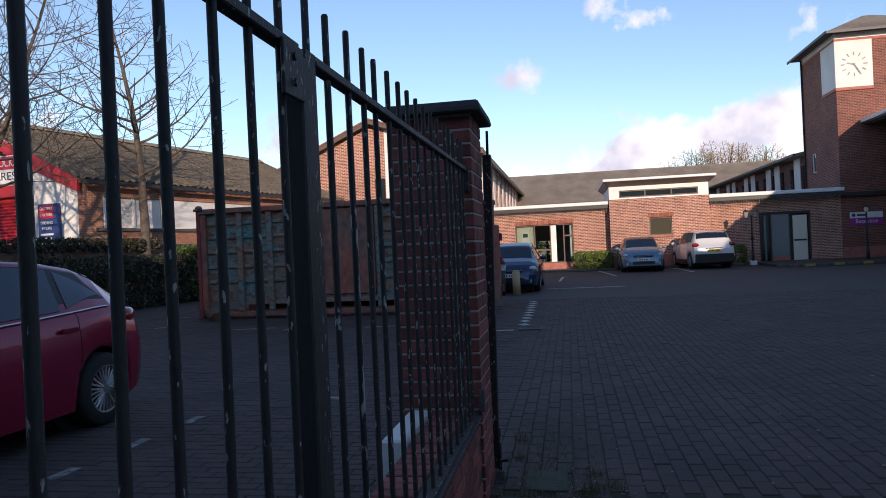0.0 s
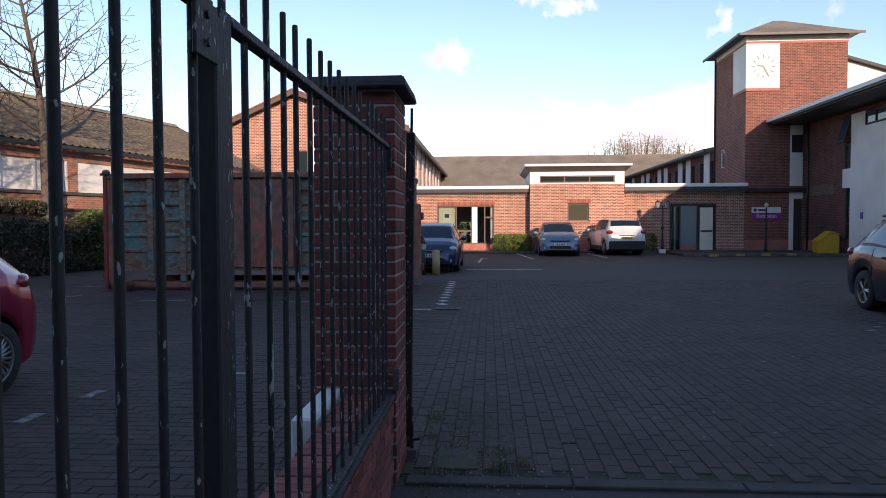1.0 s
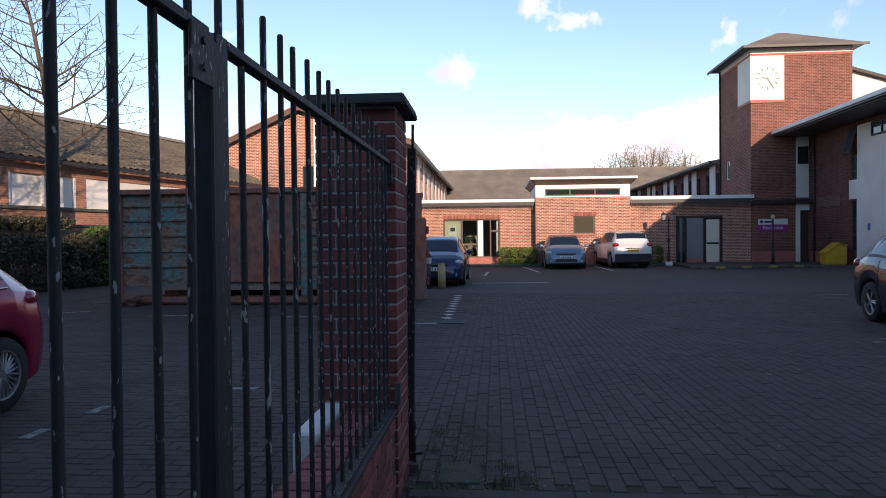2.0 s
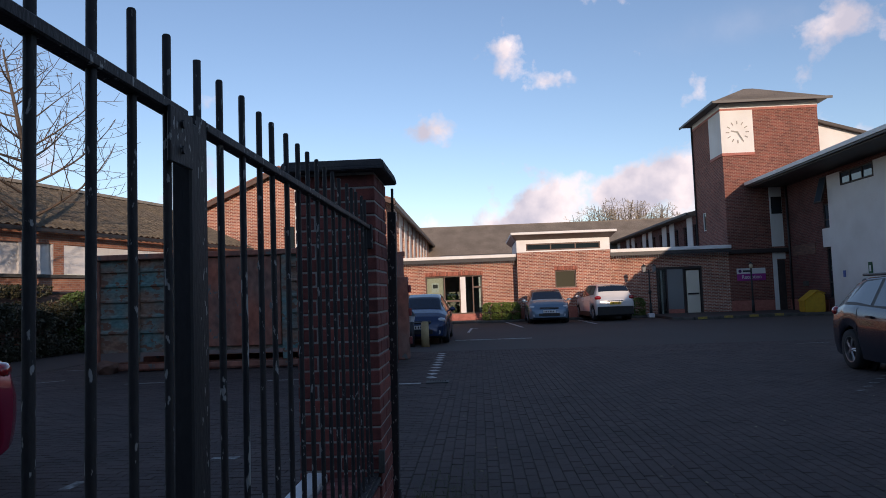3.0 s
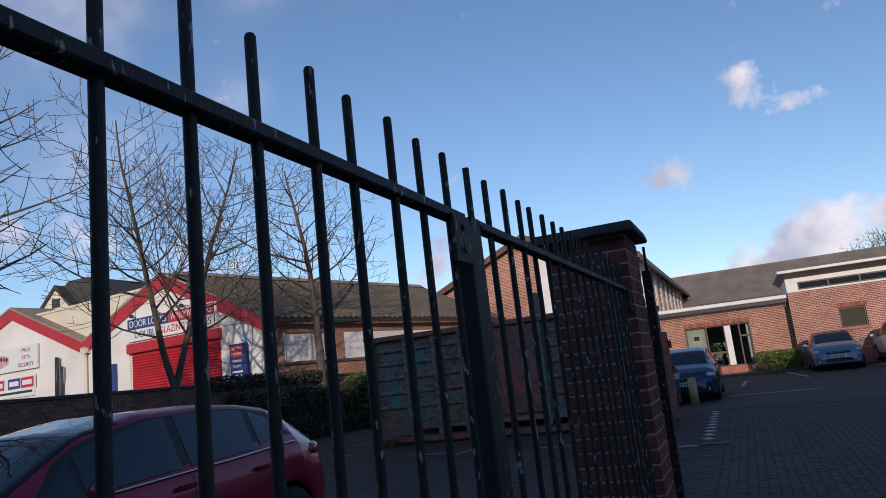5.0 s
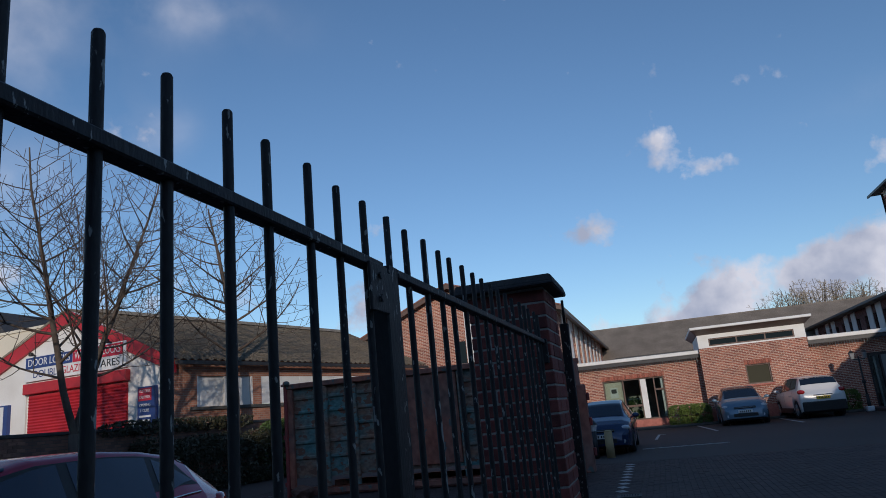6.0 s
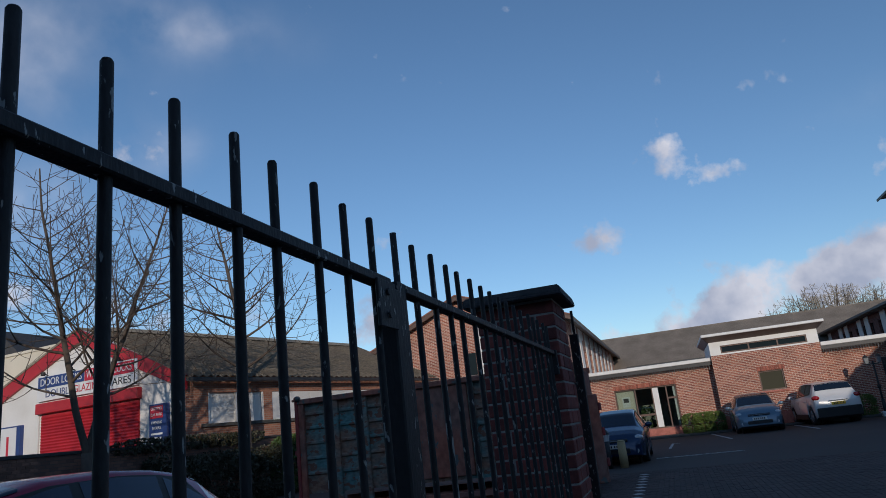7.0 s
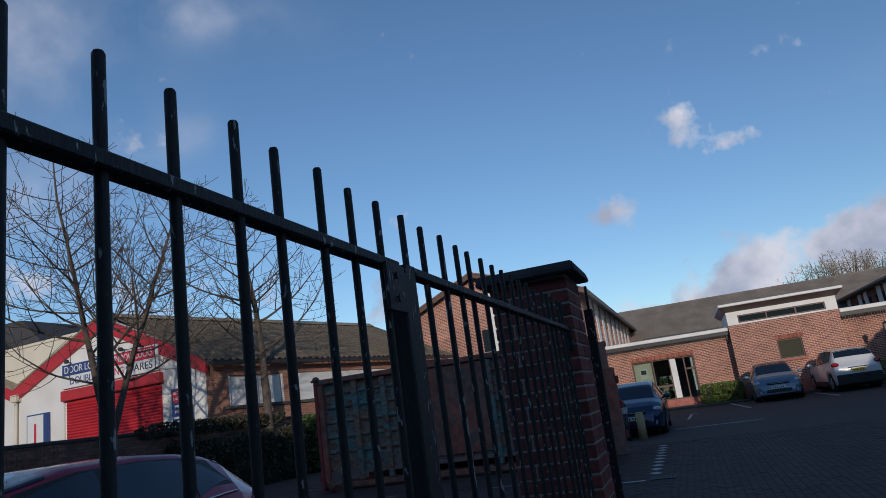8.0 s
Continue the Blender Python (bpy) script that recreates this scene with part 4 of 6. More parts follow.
def build_wheel(car, s, y, radius, width, spokes):
    side = 1 if y > 0 else -1
    wh = thing("wheel", "", "")
    wh.parent = car
    wh.matrix_basis = pose(s, y, radius)
    bm = bmesh.new()
    prof = [(radius * .66, -width / 2), (radius * .95, -width / 2), (radius, -width * .32), (radius, width * .32), (radius * .95, width / 2), (radius * .66, width / 2)]
    N = 28
    rings = [[bm.verts.new((r * math.cos(a), q, r * math.sin(a))) for r, q in prof] for a in (2 * math.pi * i / N for i in range(N))]
    for i in range(N):
        a, b = rings[i], rings[(i + 1) % N]
        for j in range(len(prof) - 1):
            bm.faces.new((a[j], a[j + 1], b[j + 1], b[j]))
    bmesh.ops.recalc_face_normals(bm, faces=bm.faces)
    part("tyre", bm, M_TYRE, wh, smooth=True)
    bm = bmesh.new()
    f = side * width * .40
    tube(bm, (0, f - side * .03, 0), (0, f + side * .012, 0), radius * .15, radius * .12, sides=14)
    for i in range(spokes):
        a = 2 * math.pi * i / spokes
        for da in (-.10, .10):
            p0, p1 = radius * .12, radius * .64
            c, d = math.cos(a + da * .5), math.sin(a + da * .5)
            e, g = math.cos(a + da * 1.4), math.sin(a + da * 1.4)
            tube(bm, (p0 * c, f, p0 * d), (p1 * e, f - side * .01, p1 * g), radius * .045, radius * .035, sides=5)
    N = 28
    rim = [[bm.verts.new((r * math.cos(a), q, r * math.sin(a))) for r, q in ((radius * .69, f + side * .01), (radius * .69, f + side * .02), (radius * .62, f + side * .015), (radius * .60, f - side * .10))] for a in (2 * math.pi * i / N for i in range(N))]
    for i in range(N):
        for j in range(3):
            bm.faces.new((rim[i][j], rim[i][j + 1], rim[(i + 1) % N][j + 1], rim[(i + 1) % N][j]))
    bmesh.ops.recalc_face_normals(bm, faces=bm.faces)
    part("rim", bm, M_ALLOY, wh, "multi-spoke alloy rim", smooth=False)
    bm = bmesh.new(); tube(bm, (0, -side * .06, 0), (0, side * .02, 0), radius * .64, sides=20)
    part("brake_drum", bm, M_TRIM, wh)


def lump(bm, cx, cy, cz, a, b, c, rot=None):
    r = bmesh.ops.create_icosphere(bm, subdivisions=2, radius=1.0)
    bmesh.ops.transform(bm, matrix=Matrix.Translation((cx, cy, cz)) @ (rot or Matrix()) @ Matrix.Diagonal((a, b, c, 1)), verts=r["verts"])
    return bm


def build_car(label, paint, m, keys, arches, wheel_r, windows, screen, rear, spokes=10, roof_bars=False, L=4.3, chrome=False, cladding=None, tail=None, head=None, split=None, mirror=None, bumper=(.28, .50, .72)):
    """A car standing along local x, tail at x = 0, centred on y = 0."""
    car = thing("car", label, "car", m, group="cars parked in the yard")
    sh = Shell(keys, arches, wheel_r + .055)
    W = max(k[1] for k in keys)
    split = split or (arches[0] + arches[1]) / 2 + .22
    part("body", sh.body(), paint, car, smooth=True)
    for side in (1, -1):
        part("window_surround", sh.patch([(windows[-1][0][0] - .04, windows[-1][0][1] - .12), (windows[0][1][0] + .10, 0.0), (windows[0][2][0] + .02, .96), (windows[-1][3][0] - .10, .97)], (side,), n=14, out=.003), M_TRIM, car, smooth=True)
    for q in windows:
        for side in (1, -1):
            part("side_window", sh.patch(q, (side,), out=.006), M_SIDEGLASS, car, smooth=True)
    for q, name in ((screen, "windscreen"), (rear, "rear_window")):
        part(name, sh.patch(q, (1, -1), out=.006, n=10), M_CARGLASS, car, smooth=True)
    for a in arches:
        for side in (1, -1):
            build_wheel(car, a, side * (W - .115), wheel_r, .20, spokes)
            bm = bmesh.new()
            tube(bm, (a, side * (W - .30), wheel_r), (a, side * (W - .26), wheel_r), wheel_r + .09, sides=20)
            part("arch_liner", bm, M_TRIM, car)
    part("underbody", bx(.25, L - .25, -W * .8, W * .8, .17, .30), M_TRIM, car)
    for side in (1, -1):
        bm = bmesh.new()
        s0 = mirror or screen[0][0] - .28
        lump(bm, s0, side * (W + .09), sh.section(s0)[5][1] + .07, .075, .105, .068)
        tube(bm, (s0, side * W * .93, sh.section(s0)[5][1] + .01), (s0, side * (W + .05), sh.section(s0)[5][1] + .05), .025, sides=6)
        part("mirror", bm, paint, car, smooth=True)
        bm = bmesh.new()
        hs, hz, hw, hh = head
        lump(bm, hs, side * (W * .72), hz, .16, hw, hh, Matrix.Rotation(-side * .5, 4, "Z"))
        part("headlight", bm, M_HEADLAMP, car, smooth=True)
        ts, tz, tw, th = tail
        bm = lump(bmesh.new(), ts, side * (W * .86), tz, .17, tw, th, Matrix.Rotation(side * .45, 4, "Z"))
        part("tail_light", bm, M_TAIL, car, smooth=True)
        for hx in (split - .80, split + .10):
            bm = box(bmesh.new(), hx - .10, hx + .10, side * (W * .985), side * (W * .985 + .035), .86, .895)
            bmesh.ops.recalc_face_normals(bm, faces=bm.faces)
            bmesh.ops.bevel(bm, geom=list(bm.edges), offset=.01, segments=2, affect="EDGES")
            part("door_handle", bm, paint, car)
        for gs in (arches[0] + .30, split, arches[1] - .42):
            pts = [Vector((gs, side * (y + .0005), z)) for y, z in sh.section(gs)[1:6]]
            bm = bmesh.new()
            for p, q in zip(pts[:-1], pts[1:]):
                tube(bm, p, q, .0035, sides=4, caps=False)
            part("door_gap", bm, M_TRIM, car)
        if chrome:
            bm = bmesh.new()
            pts = [sh.point(s, 0.03, side, .008) for s in np.linspace(windows[-1][0][0], windows[0][1][0], 16)]
            rings = [[bm.verts.new(Vector(p) + Vector((0, math.cos(k * 1.2566), math.sin(k * 1.2566))) * .010) for k in range(5)] for p in pts]
            for r0, r1 in zip(rings[:-1], rings[1:]):
                for k in range(5):
                    bm.faces.new((r0[k], r0[(k + 1) % 5], r1[(k + 1) % 5], r1[k]))
            part("chrome_strip", bm, M_CHROME, car, "bright chrome strip under the windows", smooth=True)
        if roof_bars:
            bm = bmesh.new()
            tube(bm, (.75, side * .56, keys_top(sh, 1.6) + .05), (2.45, side * .56, keys_top(sh, 1.6) + .05), .022, sides=8)
            for q in (.78, 2.42):
                lump(bm, q, side * .56, keys_top(sh, q) + .01, .10, .03, .05)
            part("roof_bar", bm, M_TRIM, car, smooth=True)
        if cladding:
            bm = bmesh.new()
            box(bm, arches[0] + wheel_r + .06, arches[1] - wheel_r - .06, side * (W * .955), side * (W + .012), .21, .40)
            bmesh.ops.recalc_face_normals(bm, faces=bm.faces)
            part("sill_cladding", bm, M_TRIM, car)
    # front
    part("front_grille", bx(L - .16, L + .012, -.46, .46, .30, .46, bevel=.03), M_TRIM, car)
    part("upper_grille", bx(L - .20, L - .005, -.40, .40, .62, .70, bevel=.02), M_TRIM, car)
    lo = bx(L - .02, L + .03, -.26, .26, .46, .57)
    part("front_plate", lo, M_PLATE_W, car, "white number plate")
    for q in (-.20, -.135, -.07, .02, .085, .15):
        part("plate_text", bx(L + .031, L + .034, q, q + .035, .485, .545), M_TRIM, car)
    part("grille_bar", bx(L - .10, L + .018, -.40, .40, .655, .675, bevel=.006), M_CHROME, car, "thin bright grille bar")
    for side in (1, -1):
        bm = bmesh.new(); tube(bm, (L - .12, side * .62, .36), (L - .03, side * .62, .36), .06, sides=12)
        part("fog_light", bm, M_HEADLAMP, car)
    # back
    part("rear_bumper_trim", bx(-.03, .14, -W * bumper[2], W * bumper[2], bumper[0], bumper[1], bevel=.03), M_TRIM, car)
    part("plate_bar", bx(-.035, .05, -.36, .36, .84, .875, bevel=.01), M_CHROME, car, "bright bar over the number plate")
    part("rear_plate", bx(-.03, .06, -.26, .26, .70, .81), M_PLATE_Y, car, "yellow number plate")
    for q in (-.20, -.135, -.07, .02, .085, .15):
        part("plate_text", bx(-.034, -.031, q, q + .035, .725, .785), M_TRIM, car)
    return car


def keys_top(sh, s):
    return float(np.interp(s, sh.s, sh.k[:, 3]))


# s, half-width, belt, roof-edge half-width, roof-edge height, centre height
HATCH = [(0.0, .66, .62, .60, .66, .68), (.10, .80, .80, .70, .86, .88), (.22, .85, .95, .70, 1.03, 1.07), (.55, .885, 1.02, .62, 1.27, 1.33), (.75, .89, 1.015, .60, 1.345, 1.40), (1.1, .893, .995, .60, 1.405, 1.455),
         (1.5, .895, .975, .60, 1.435, 1.485), (2.2, .895, .95, .60, 1.428, 1.478), (2.76, .89, .93, .60, 1.33, 1.375), (3.44, .88, .915, .68, .965, 1.02), (3.80, .85, .84, .66, .89, .92),
         (4.05, .80, .74, .62, .79, .81), (4.22, .72, .62, .56, .65, .67), (4.30, .60, .52, .50, .55, .57)]
HATCH_WIN = [[(2.90, .10), (3.26, .10), (2.98, .76), (2.90, .84)], [(2.02, .10), (2.85, .10), (2.85, .84), (2.02, .94)], [(1.16, .10), (1.92, .10), (1.92, .95), (1.10, .93)], [(.60, .42), (1.08, .12), (1.02, .92), (.84, .80)]]
HATCH_SCREEN = [(3.40, 1.35), (3.40, 4.0), (2.32, 4.0), (2.42, 1.30)]
HATCH_REAR = [(.27, 1.5), (.27, 4.0), (.66, 4.0), (.62, 1.4)]
SUVK = [(0.0, .80, .74, .70, .80, .82), (.06, .87, .96, .77, 1.02, 1.04), (.15, .885, 1.05, .75, 1.13, 1.16), (.40, .89, 1.08, .665, 1.47, 1.51), (.75, .89, 1.08, .62, 1.54, 1.58),
        (1.5, .895, 1.05, .62, 1.57, 1.61), (2.1, .895, 1.03, .62, 1.55, 1.60), (2.55, .89, 1.02, .62, 1.46, 1.50), (3.15, .88, 1.0, .70, 1.05, 1.10), (3.65, .86, .95, .68, 1.0, 1.03),
        (3.95, .82, .84, .64, .88, .90), (4.08, .72, .66, .58, .70, .72), (4.14, .60, .55, .52, .58, .60)]
ESTATE = [(0.0, .70, .66, .62, .72, .74), (.08, .83, .90, .72, .96, .98), (.20, .87, .97, .72, 1.05, 1.08), (.62, .89, 1.02, .62, 1.37, 1.41), (.95, .895, 1.02, .60, 1.46, 1.50),
          (1.6, .90, 1.0, .60, 1.48, 1.52), (2.3, .90, .985, .60, 1.46, 1.51), (2.8, .895, .97, .60, 1.36, 1.40), (3.5, .88, .94, .68, 1.0, 1.04), (4.0, .85, .88, .66, .93, .95),
          (4.3, .80, .76, .62, .80, .82), (4.44, .72, .62, .56, .65, .67), (4.5, .60, .52, .50, .55, .57)]

P_RED = car_paint("deep_red_car_paint", (0.34, 0.012, 0.050), (0.30, 0.011, 0.044))
P_BLUE = car_paint("mid_blue_car_paint", (0.016, 0.038, 0.10), (0.014, 0.032, 0.085))
P_STEEL = car_paint("steel_blue_car_paint", (0.155, 0.235, 0.31), (0.14, 0.21, 0.28))
P_WHITE = car_paint("white_car_paint", (0.75, 0.74, 0.72), (0.72, 0.71, 0.69))
P_NAVY = car_paint("dark_navy_car_paint", (0.008, 0.014, 0.028), (0.007, 0.012, 0.024))

hatch = dict(keys=HATCH, arches=(.72, 3.38), wheel_r=.315, windows=HATCH_WIN, screen=HATCH_SCREEN, rear=HATCH_REAR, L=4.3, split=1.96, mirror=2.90, tail=(.25, .92, .075, .075), head=(3.98, .70, .20, .085))
build_car("deep red hatchback with a chrome window strip parked behind the railing", P_RED, pose(-4.98, 6.33, 0, 0, 0, -90) @ Matrix.Diagonal((1, 1, 1.0, 1)), chrome=True, spokes=12, **hatch)
build_car("dark blue hatchback parked nose out beside the bollard", P_BLUE, pose(-1.83, 24.55, 0, 0, 0, -90), spokes=9, **hatch)
build_car("steel blue hatchback parked in front of the brick bay", P_STEEL, pose(3.17, 34.95, 0, 0, 0, -91) @ Matrix.Diagonal((.93, 1.05, 1.04, 1)), spokes=7, **hatch)
build_car("white compact crossover parked with its tail to the yard", P_WHITE, pose(6.18, 31.75, 0, 0, 0, 97) @ Matrix.Diagonal((1, 1, 1.05, 1)), keys=SUVK, arches=(.70, 3.20), wheel_r=.34, cladding=True, spokes=8, L=4.14,
          windows=[[(2.25, .10), (2.90, .10), (2.58, .86), (2.25, .92)], [(1.45, .10), (2.17, .10), (2.17, .92), (1.45, .93)], [(.70, .25), (1.37, .10), (1.37, .93), (.85, .9)]],
          screen=[(3.10, 1.35), (3.10, 4.0), (2.25, 4.0), (2.3, 1.3)], rear=[(.23, 1.35), (.23, 4.0), (.50, 4.0), (.48, 1.3)], bumper=(.24, .62, .93), tail=(.14, 1.0, .15, .10), head=(3.9, .84, .18, .08))
build_car("dark navy estate car with black roof bars parked across the yard", P_NAVY, pose(6.98, 12.60, 0, 0, 0, -95), keys=ESTATE, arches=(.82, 3.52), wheel_r=.325, roof_bars=True, spokes=5, L=4.5,
          windows=[[(2.45, .10), (3.22, .10), (2.80, .88), (2.45, .93)], [(1.60, .10), (2.37, .10), (2.37, .93), (1.60, .94)], [(.60, .20), (1.50, .10), (1.50, .94), (.98, .9)]],
          screen=[(3.45, 1.35), (3.45, 4.0), (2.42, 4.0), (2.48, 1.3)], rear=[(.26, 1.4), (.26, 4.0), (.66, 4.0), (.62, 1.3)], tail=(.16, .93, .09, .09), head=(4.18, .74, .19, .085))

# ---------------------------------------------------------------- the shop and warehouse beyond the west wall
SHOP = pose(-14.70, 18.75, 0, 0, 0, -6.5)      # local x runs along the gable front, to the corner at 0
SIDE = pose(-14.70, 18.75, 0, 0, 0, -14.0)     # local y runs along the side wall
M_BLUE = mat("blue_sign_vinyl", (0.03, 0.06, 0.22), (0.025, 0.05, 0.19), rough=.4, fine=0)
M_REDSIGN = mat("red_sign_vinyl", (0.55, 0.02, 0.05), (0.5, 0.02, 0.05), rough=.4, fine=0)
M_SIGNWHITE = mat("white_sign_vinyl", (0.78, 0.78, 0.78), (0.74, 0.74, 0.74), rough=.4, fine=0)


def build_shop():
    h = thing("trade_shop", "white rendered twin-gabled shop with red verges", "building", SHOP, kind="structure")
    part("gable_wall", prism([(0, 0), (0, 4.17), (-4.85, 6.35), (-9.66, 4.40), (-9.66, 0)], "y", 0, .3), M_WHITE, h)
    part("gable_wall", prism([(-9.662, 0), (-9.662, 4.40), (-14.95, 6.50), (-23.0, 3.95), (-23.0, 0)], "y", 0, .3), M_WHITE, h)
    part("lower_band", bx(-23.0, -9.7, -.05, -.002, 0, 2.95), M_WHITE, h)
    for p, q in (((.12, 4.12), (-4.85, 6.38)), ((-4.85, 6.38), (-9.66, 4.42)), ((-9.66, 4.42), (-14.95, 6.53)), ((-14.95, 6.53), (-23.2, 3.90))):
        part("verge_board", prism([p, q, (q[0], q[1] - .48), (p[0], p[1] - .48)], "y", -.10, -.004), M_RED_PAINT, h, "red verge board")
    # roller shutter with real slats
    sh = part("roller_shutter", bx(-6.70, -1.95, -.03, -.002, 0, 3.60), M_RED_PAINT, h, "red roller shutter")
    for i in range(34):
        z = .05 + i * .102
        bm = prism([(-.065, z + .05), (-.034, z + .10), (-.031, z + .10), (-.031, z), (-.034, z)], "x", -6.68, -1.97)
        part("slat", bm, M_RED_PAINT, sh)
    part("shutter_box", bx(-6.80, -1.85, -.22, -.002, 3.61, 3.98, bevel=.02), M_RED_PAINT, h, "red shutter box")
    part("white_pilaster", bx(-7.25, -6.80, -.06, -.003, 0, 3.9), M_WHITE, h)
    for x in (-6.3, -4.9, -3.5, -2.6):
        bm = bx(x - .06, x + .06, -.38, -.25, 4.92, 5.05, bevel=.02)
        tube(bm, (x, -.26, 4.98), (x, -.004, 4.90), .02, sides=6)
        part("floodlight", bm, M_TRIM, h, "small black floodlight")
    # roofs
    part("roof", prism([(-4.85, 6.45), (-9.70, 4.48), (-9.70, 4.40), (-4.85, 6.36)], "y", -.12, 10), M_ROOF2, h)
    part("roof", prism([(-9.66, 4.50), (-14.95, 6.61), (-23.3, 3.97), (-23.3, 3.88), (-14.95, 6.51), (-9.66, 4.40)], "y", -.12, 14), M_ROOF2, h)
    part("downpipe", tube(bmesh.new(), (-9.5, -.10, 0), (-9.5, -.10, 4.0), .06, sides=8), M_CREAM, h, "cream downpipe", smooth=True)
    part("hopper", bx(-9.68, -9.32, -.22, -.03, 3.95, 4.2), M_CREAM, h)
    part("flue", tube(bmesh.new(), (-11.3, -.2, 2.2), (-11.3, -.2, 4.0), .08, sides=8), M_STEEL_DK, h, smooth=True)
    part("meter_pipe", tube(bmesh.new(), (-11.0, -.16, 2.2), (-11.0, -.16, 3.6), .05, sides=8), M_STEEL_DK, h, smooth=True)
    return h


shop = build_shop()


def build_shop_signs():
    s = thing("shop_sign", "long shop sign with blue and red strips over white", "sign", SHOP)
    y = -.08
    part("board", bx(-6.85, -1.95, y - .04, y + .07, 4.06, 4.94), M_SIGNWHITE, s)
    part("blue_strip", bx(-6.80, -4.45, y - .05, y - .042, 4.50, 4.90), M_BLUE, s, "blue strip")
    part("red_strip", bx(-4.43, -2.10, y - .05, y - .042, 4.50, 4.90), M_REDSIGN, s, "red strip")
    T = Matrix.Translation
    lettering("DOOR LOCKS", .36, T((-5.62, y - .054, 4.70)) @ UPRIGHT, M_SIGNWHITE, s, width=2.1)
    lettering("WINDOW LOCKS", .36, T((-3.26, y - .054, 4.70)) @ UPRIGHT, M_SIGNWHITE, s, width=2.15)
    lettering("DOUBLE", .36, T((-5.72, y - .046, 4.28)) @ UPRIGHT, M_BLUE, s, width=1.35)
    lettering("GLAZING", .36, T((-4.28, y - .046, 4.28)) @ UPRIGHT, M_REDSIGN, s, width=1.35)
    lettering("SPARES", .36, T((-2.85, y - .046, 4.28)) @ UPRIGHT, M_STEEL_DK, s, width=1.25)
    b = thing("hours_sign", "blue sign board with opening hours beside the shutter", "sign", SHOP @ Matrix.Translation((.14, 0, .08)))
    part("board", bx(-1.55, -.78, -.12, -.004, 1.75, 3.25), M_BLUE, b)
    part("red_panel", bx(-1.50, -.95, -.13, -.122, 2.80, 3.20), M_REDSIGN, b)
    lettering("CUSTOMER", .13, T((-1.225, -.134, 3.10)) @ UPRIGHT, M_SIGNWHITE, b, width=.48)
    lettering("CAR PARK", .13, T((-1.225, -.134, 2.91)) @ UPRIGHT, M_SIGNWHITE, b, width=.48)
    lettering("OPENING", .13, T((-1.225, -.126, 2.66)) @ UPRIGHT, M_SIGNWHITE, b, width=.46)
    lettering("HOURS", .13, T((-1.225, -.126, 2.49)) @ UPRIGHT, M_SIGNWHITE, b, width=.36)
    for i, w in enumerate((.5, .42, .46, .4)):
        part("text_bar", bx(-1.225 - w / 2, -1.225 + w / 2, -.127, -.122, 2.28 - i * .13, 2.34 - i * .13), M_SIGNWHITE, b)
    g = thing("oval_sign", "long white sign with an oval red and black emblem", "sign", SHOP @ Matrix.Translation((.30, 0, .20)))
    part("board", bx(-21.2, -13.15, -.12, -.06, 3.55, 4.60), M_SIGNWHITE, g)
    bm = bmesh.new()
    lump(bm, -16.2, -.121, 4.05, .95, .012, .30)
    part("emblem", bm, mat("pale_pink_vinyl", (0.6, 0.4, 0.4), rough=.4, fine=0), g)
    for i in range(8):
        part("emblem_dot", lump(bmesh.new(), -16.95 + i * .21, -.135, 4.11 + .06 * math.sin(i * .45), .09, .012, .10), M_STEEL_DK if i % 2 else M_REDSIGN, g)
    for w, z, m in (("PVCU", 4.38, M_STEEL_DK), ("KEYS", 4.07, M_REDSIGN), ("SECURITY", 3.76, M_STEEL_DK)):
        lettering(w, .24, T((-14.0, -.124, z)) @ UPRIGHT, m, g, width=.62 if len(w) < 5 else 1.15)
    for z, w in ((4.35, .7), (4.07, .6), (3.78, .75)):
        part("text_bar", bx(-18.9, -18.9 + w, -.128, -.121, z, z + .14), M_STEEL_DK, g)
    n = thing("number_sign", "white sign board with red and blue blocks", "sign", SHOP @ Matrix.Translation((.30, 0, .20)))
    part("board", bx(-17.1, -13.35, -.13, -.052, 2.42, 3.32), M_SIGNWHITE, n)
    for x, m in ((-16.6, M_REDSIGN), (-15.35, M_BLUE), (-14.35, M_REDSIGN)):
        part("number_block", bx(x, x + .95, -.14, -.131, 2.79, 3.23), m, n)
        part("text_bar", bx(x + .12, x + .83, -.146, -.141, 2.91, 3.11), M_SIGNWHITE, n)
    part("text_bar", bx(-16.7, -13.5, -.14, -.131, 2.57, 2.67), M_STEEL_DK, n)
    k = thing("panel_sign", "small white panel sign with a red figure and blue edge", "sign", SHOP)
    part("board", bx(-8.8, -7.65, -.14, -.004, 2.0, 3.35), M_BLUE, k)
    part("face", bx(-8.75, -7.85, -.15, -.142, 2.05, 3.3), M_SIGNWHITE, k)
    part("emblem", bx(-8.36, -8.24, -.158, -.151, 2.3, 3.0), M_REDSIGN, k)
    r = thing("round_sign", "white panel sign with a dark round emblem", "sign", SHOP @ Matrix.Translation((.30, 0, .20)))
    part("board", bx(-21.9, -19.3, -.12, -.052, 2.2, 3.1), M_SIGNWHITE, r)
    part("emblem", lump(bmesh.new(), -20.6, -.121, 2.65, .3, .012, .3), M_BLUE, r)


build_shop_signs()


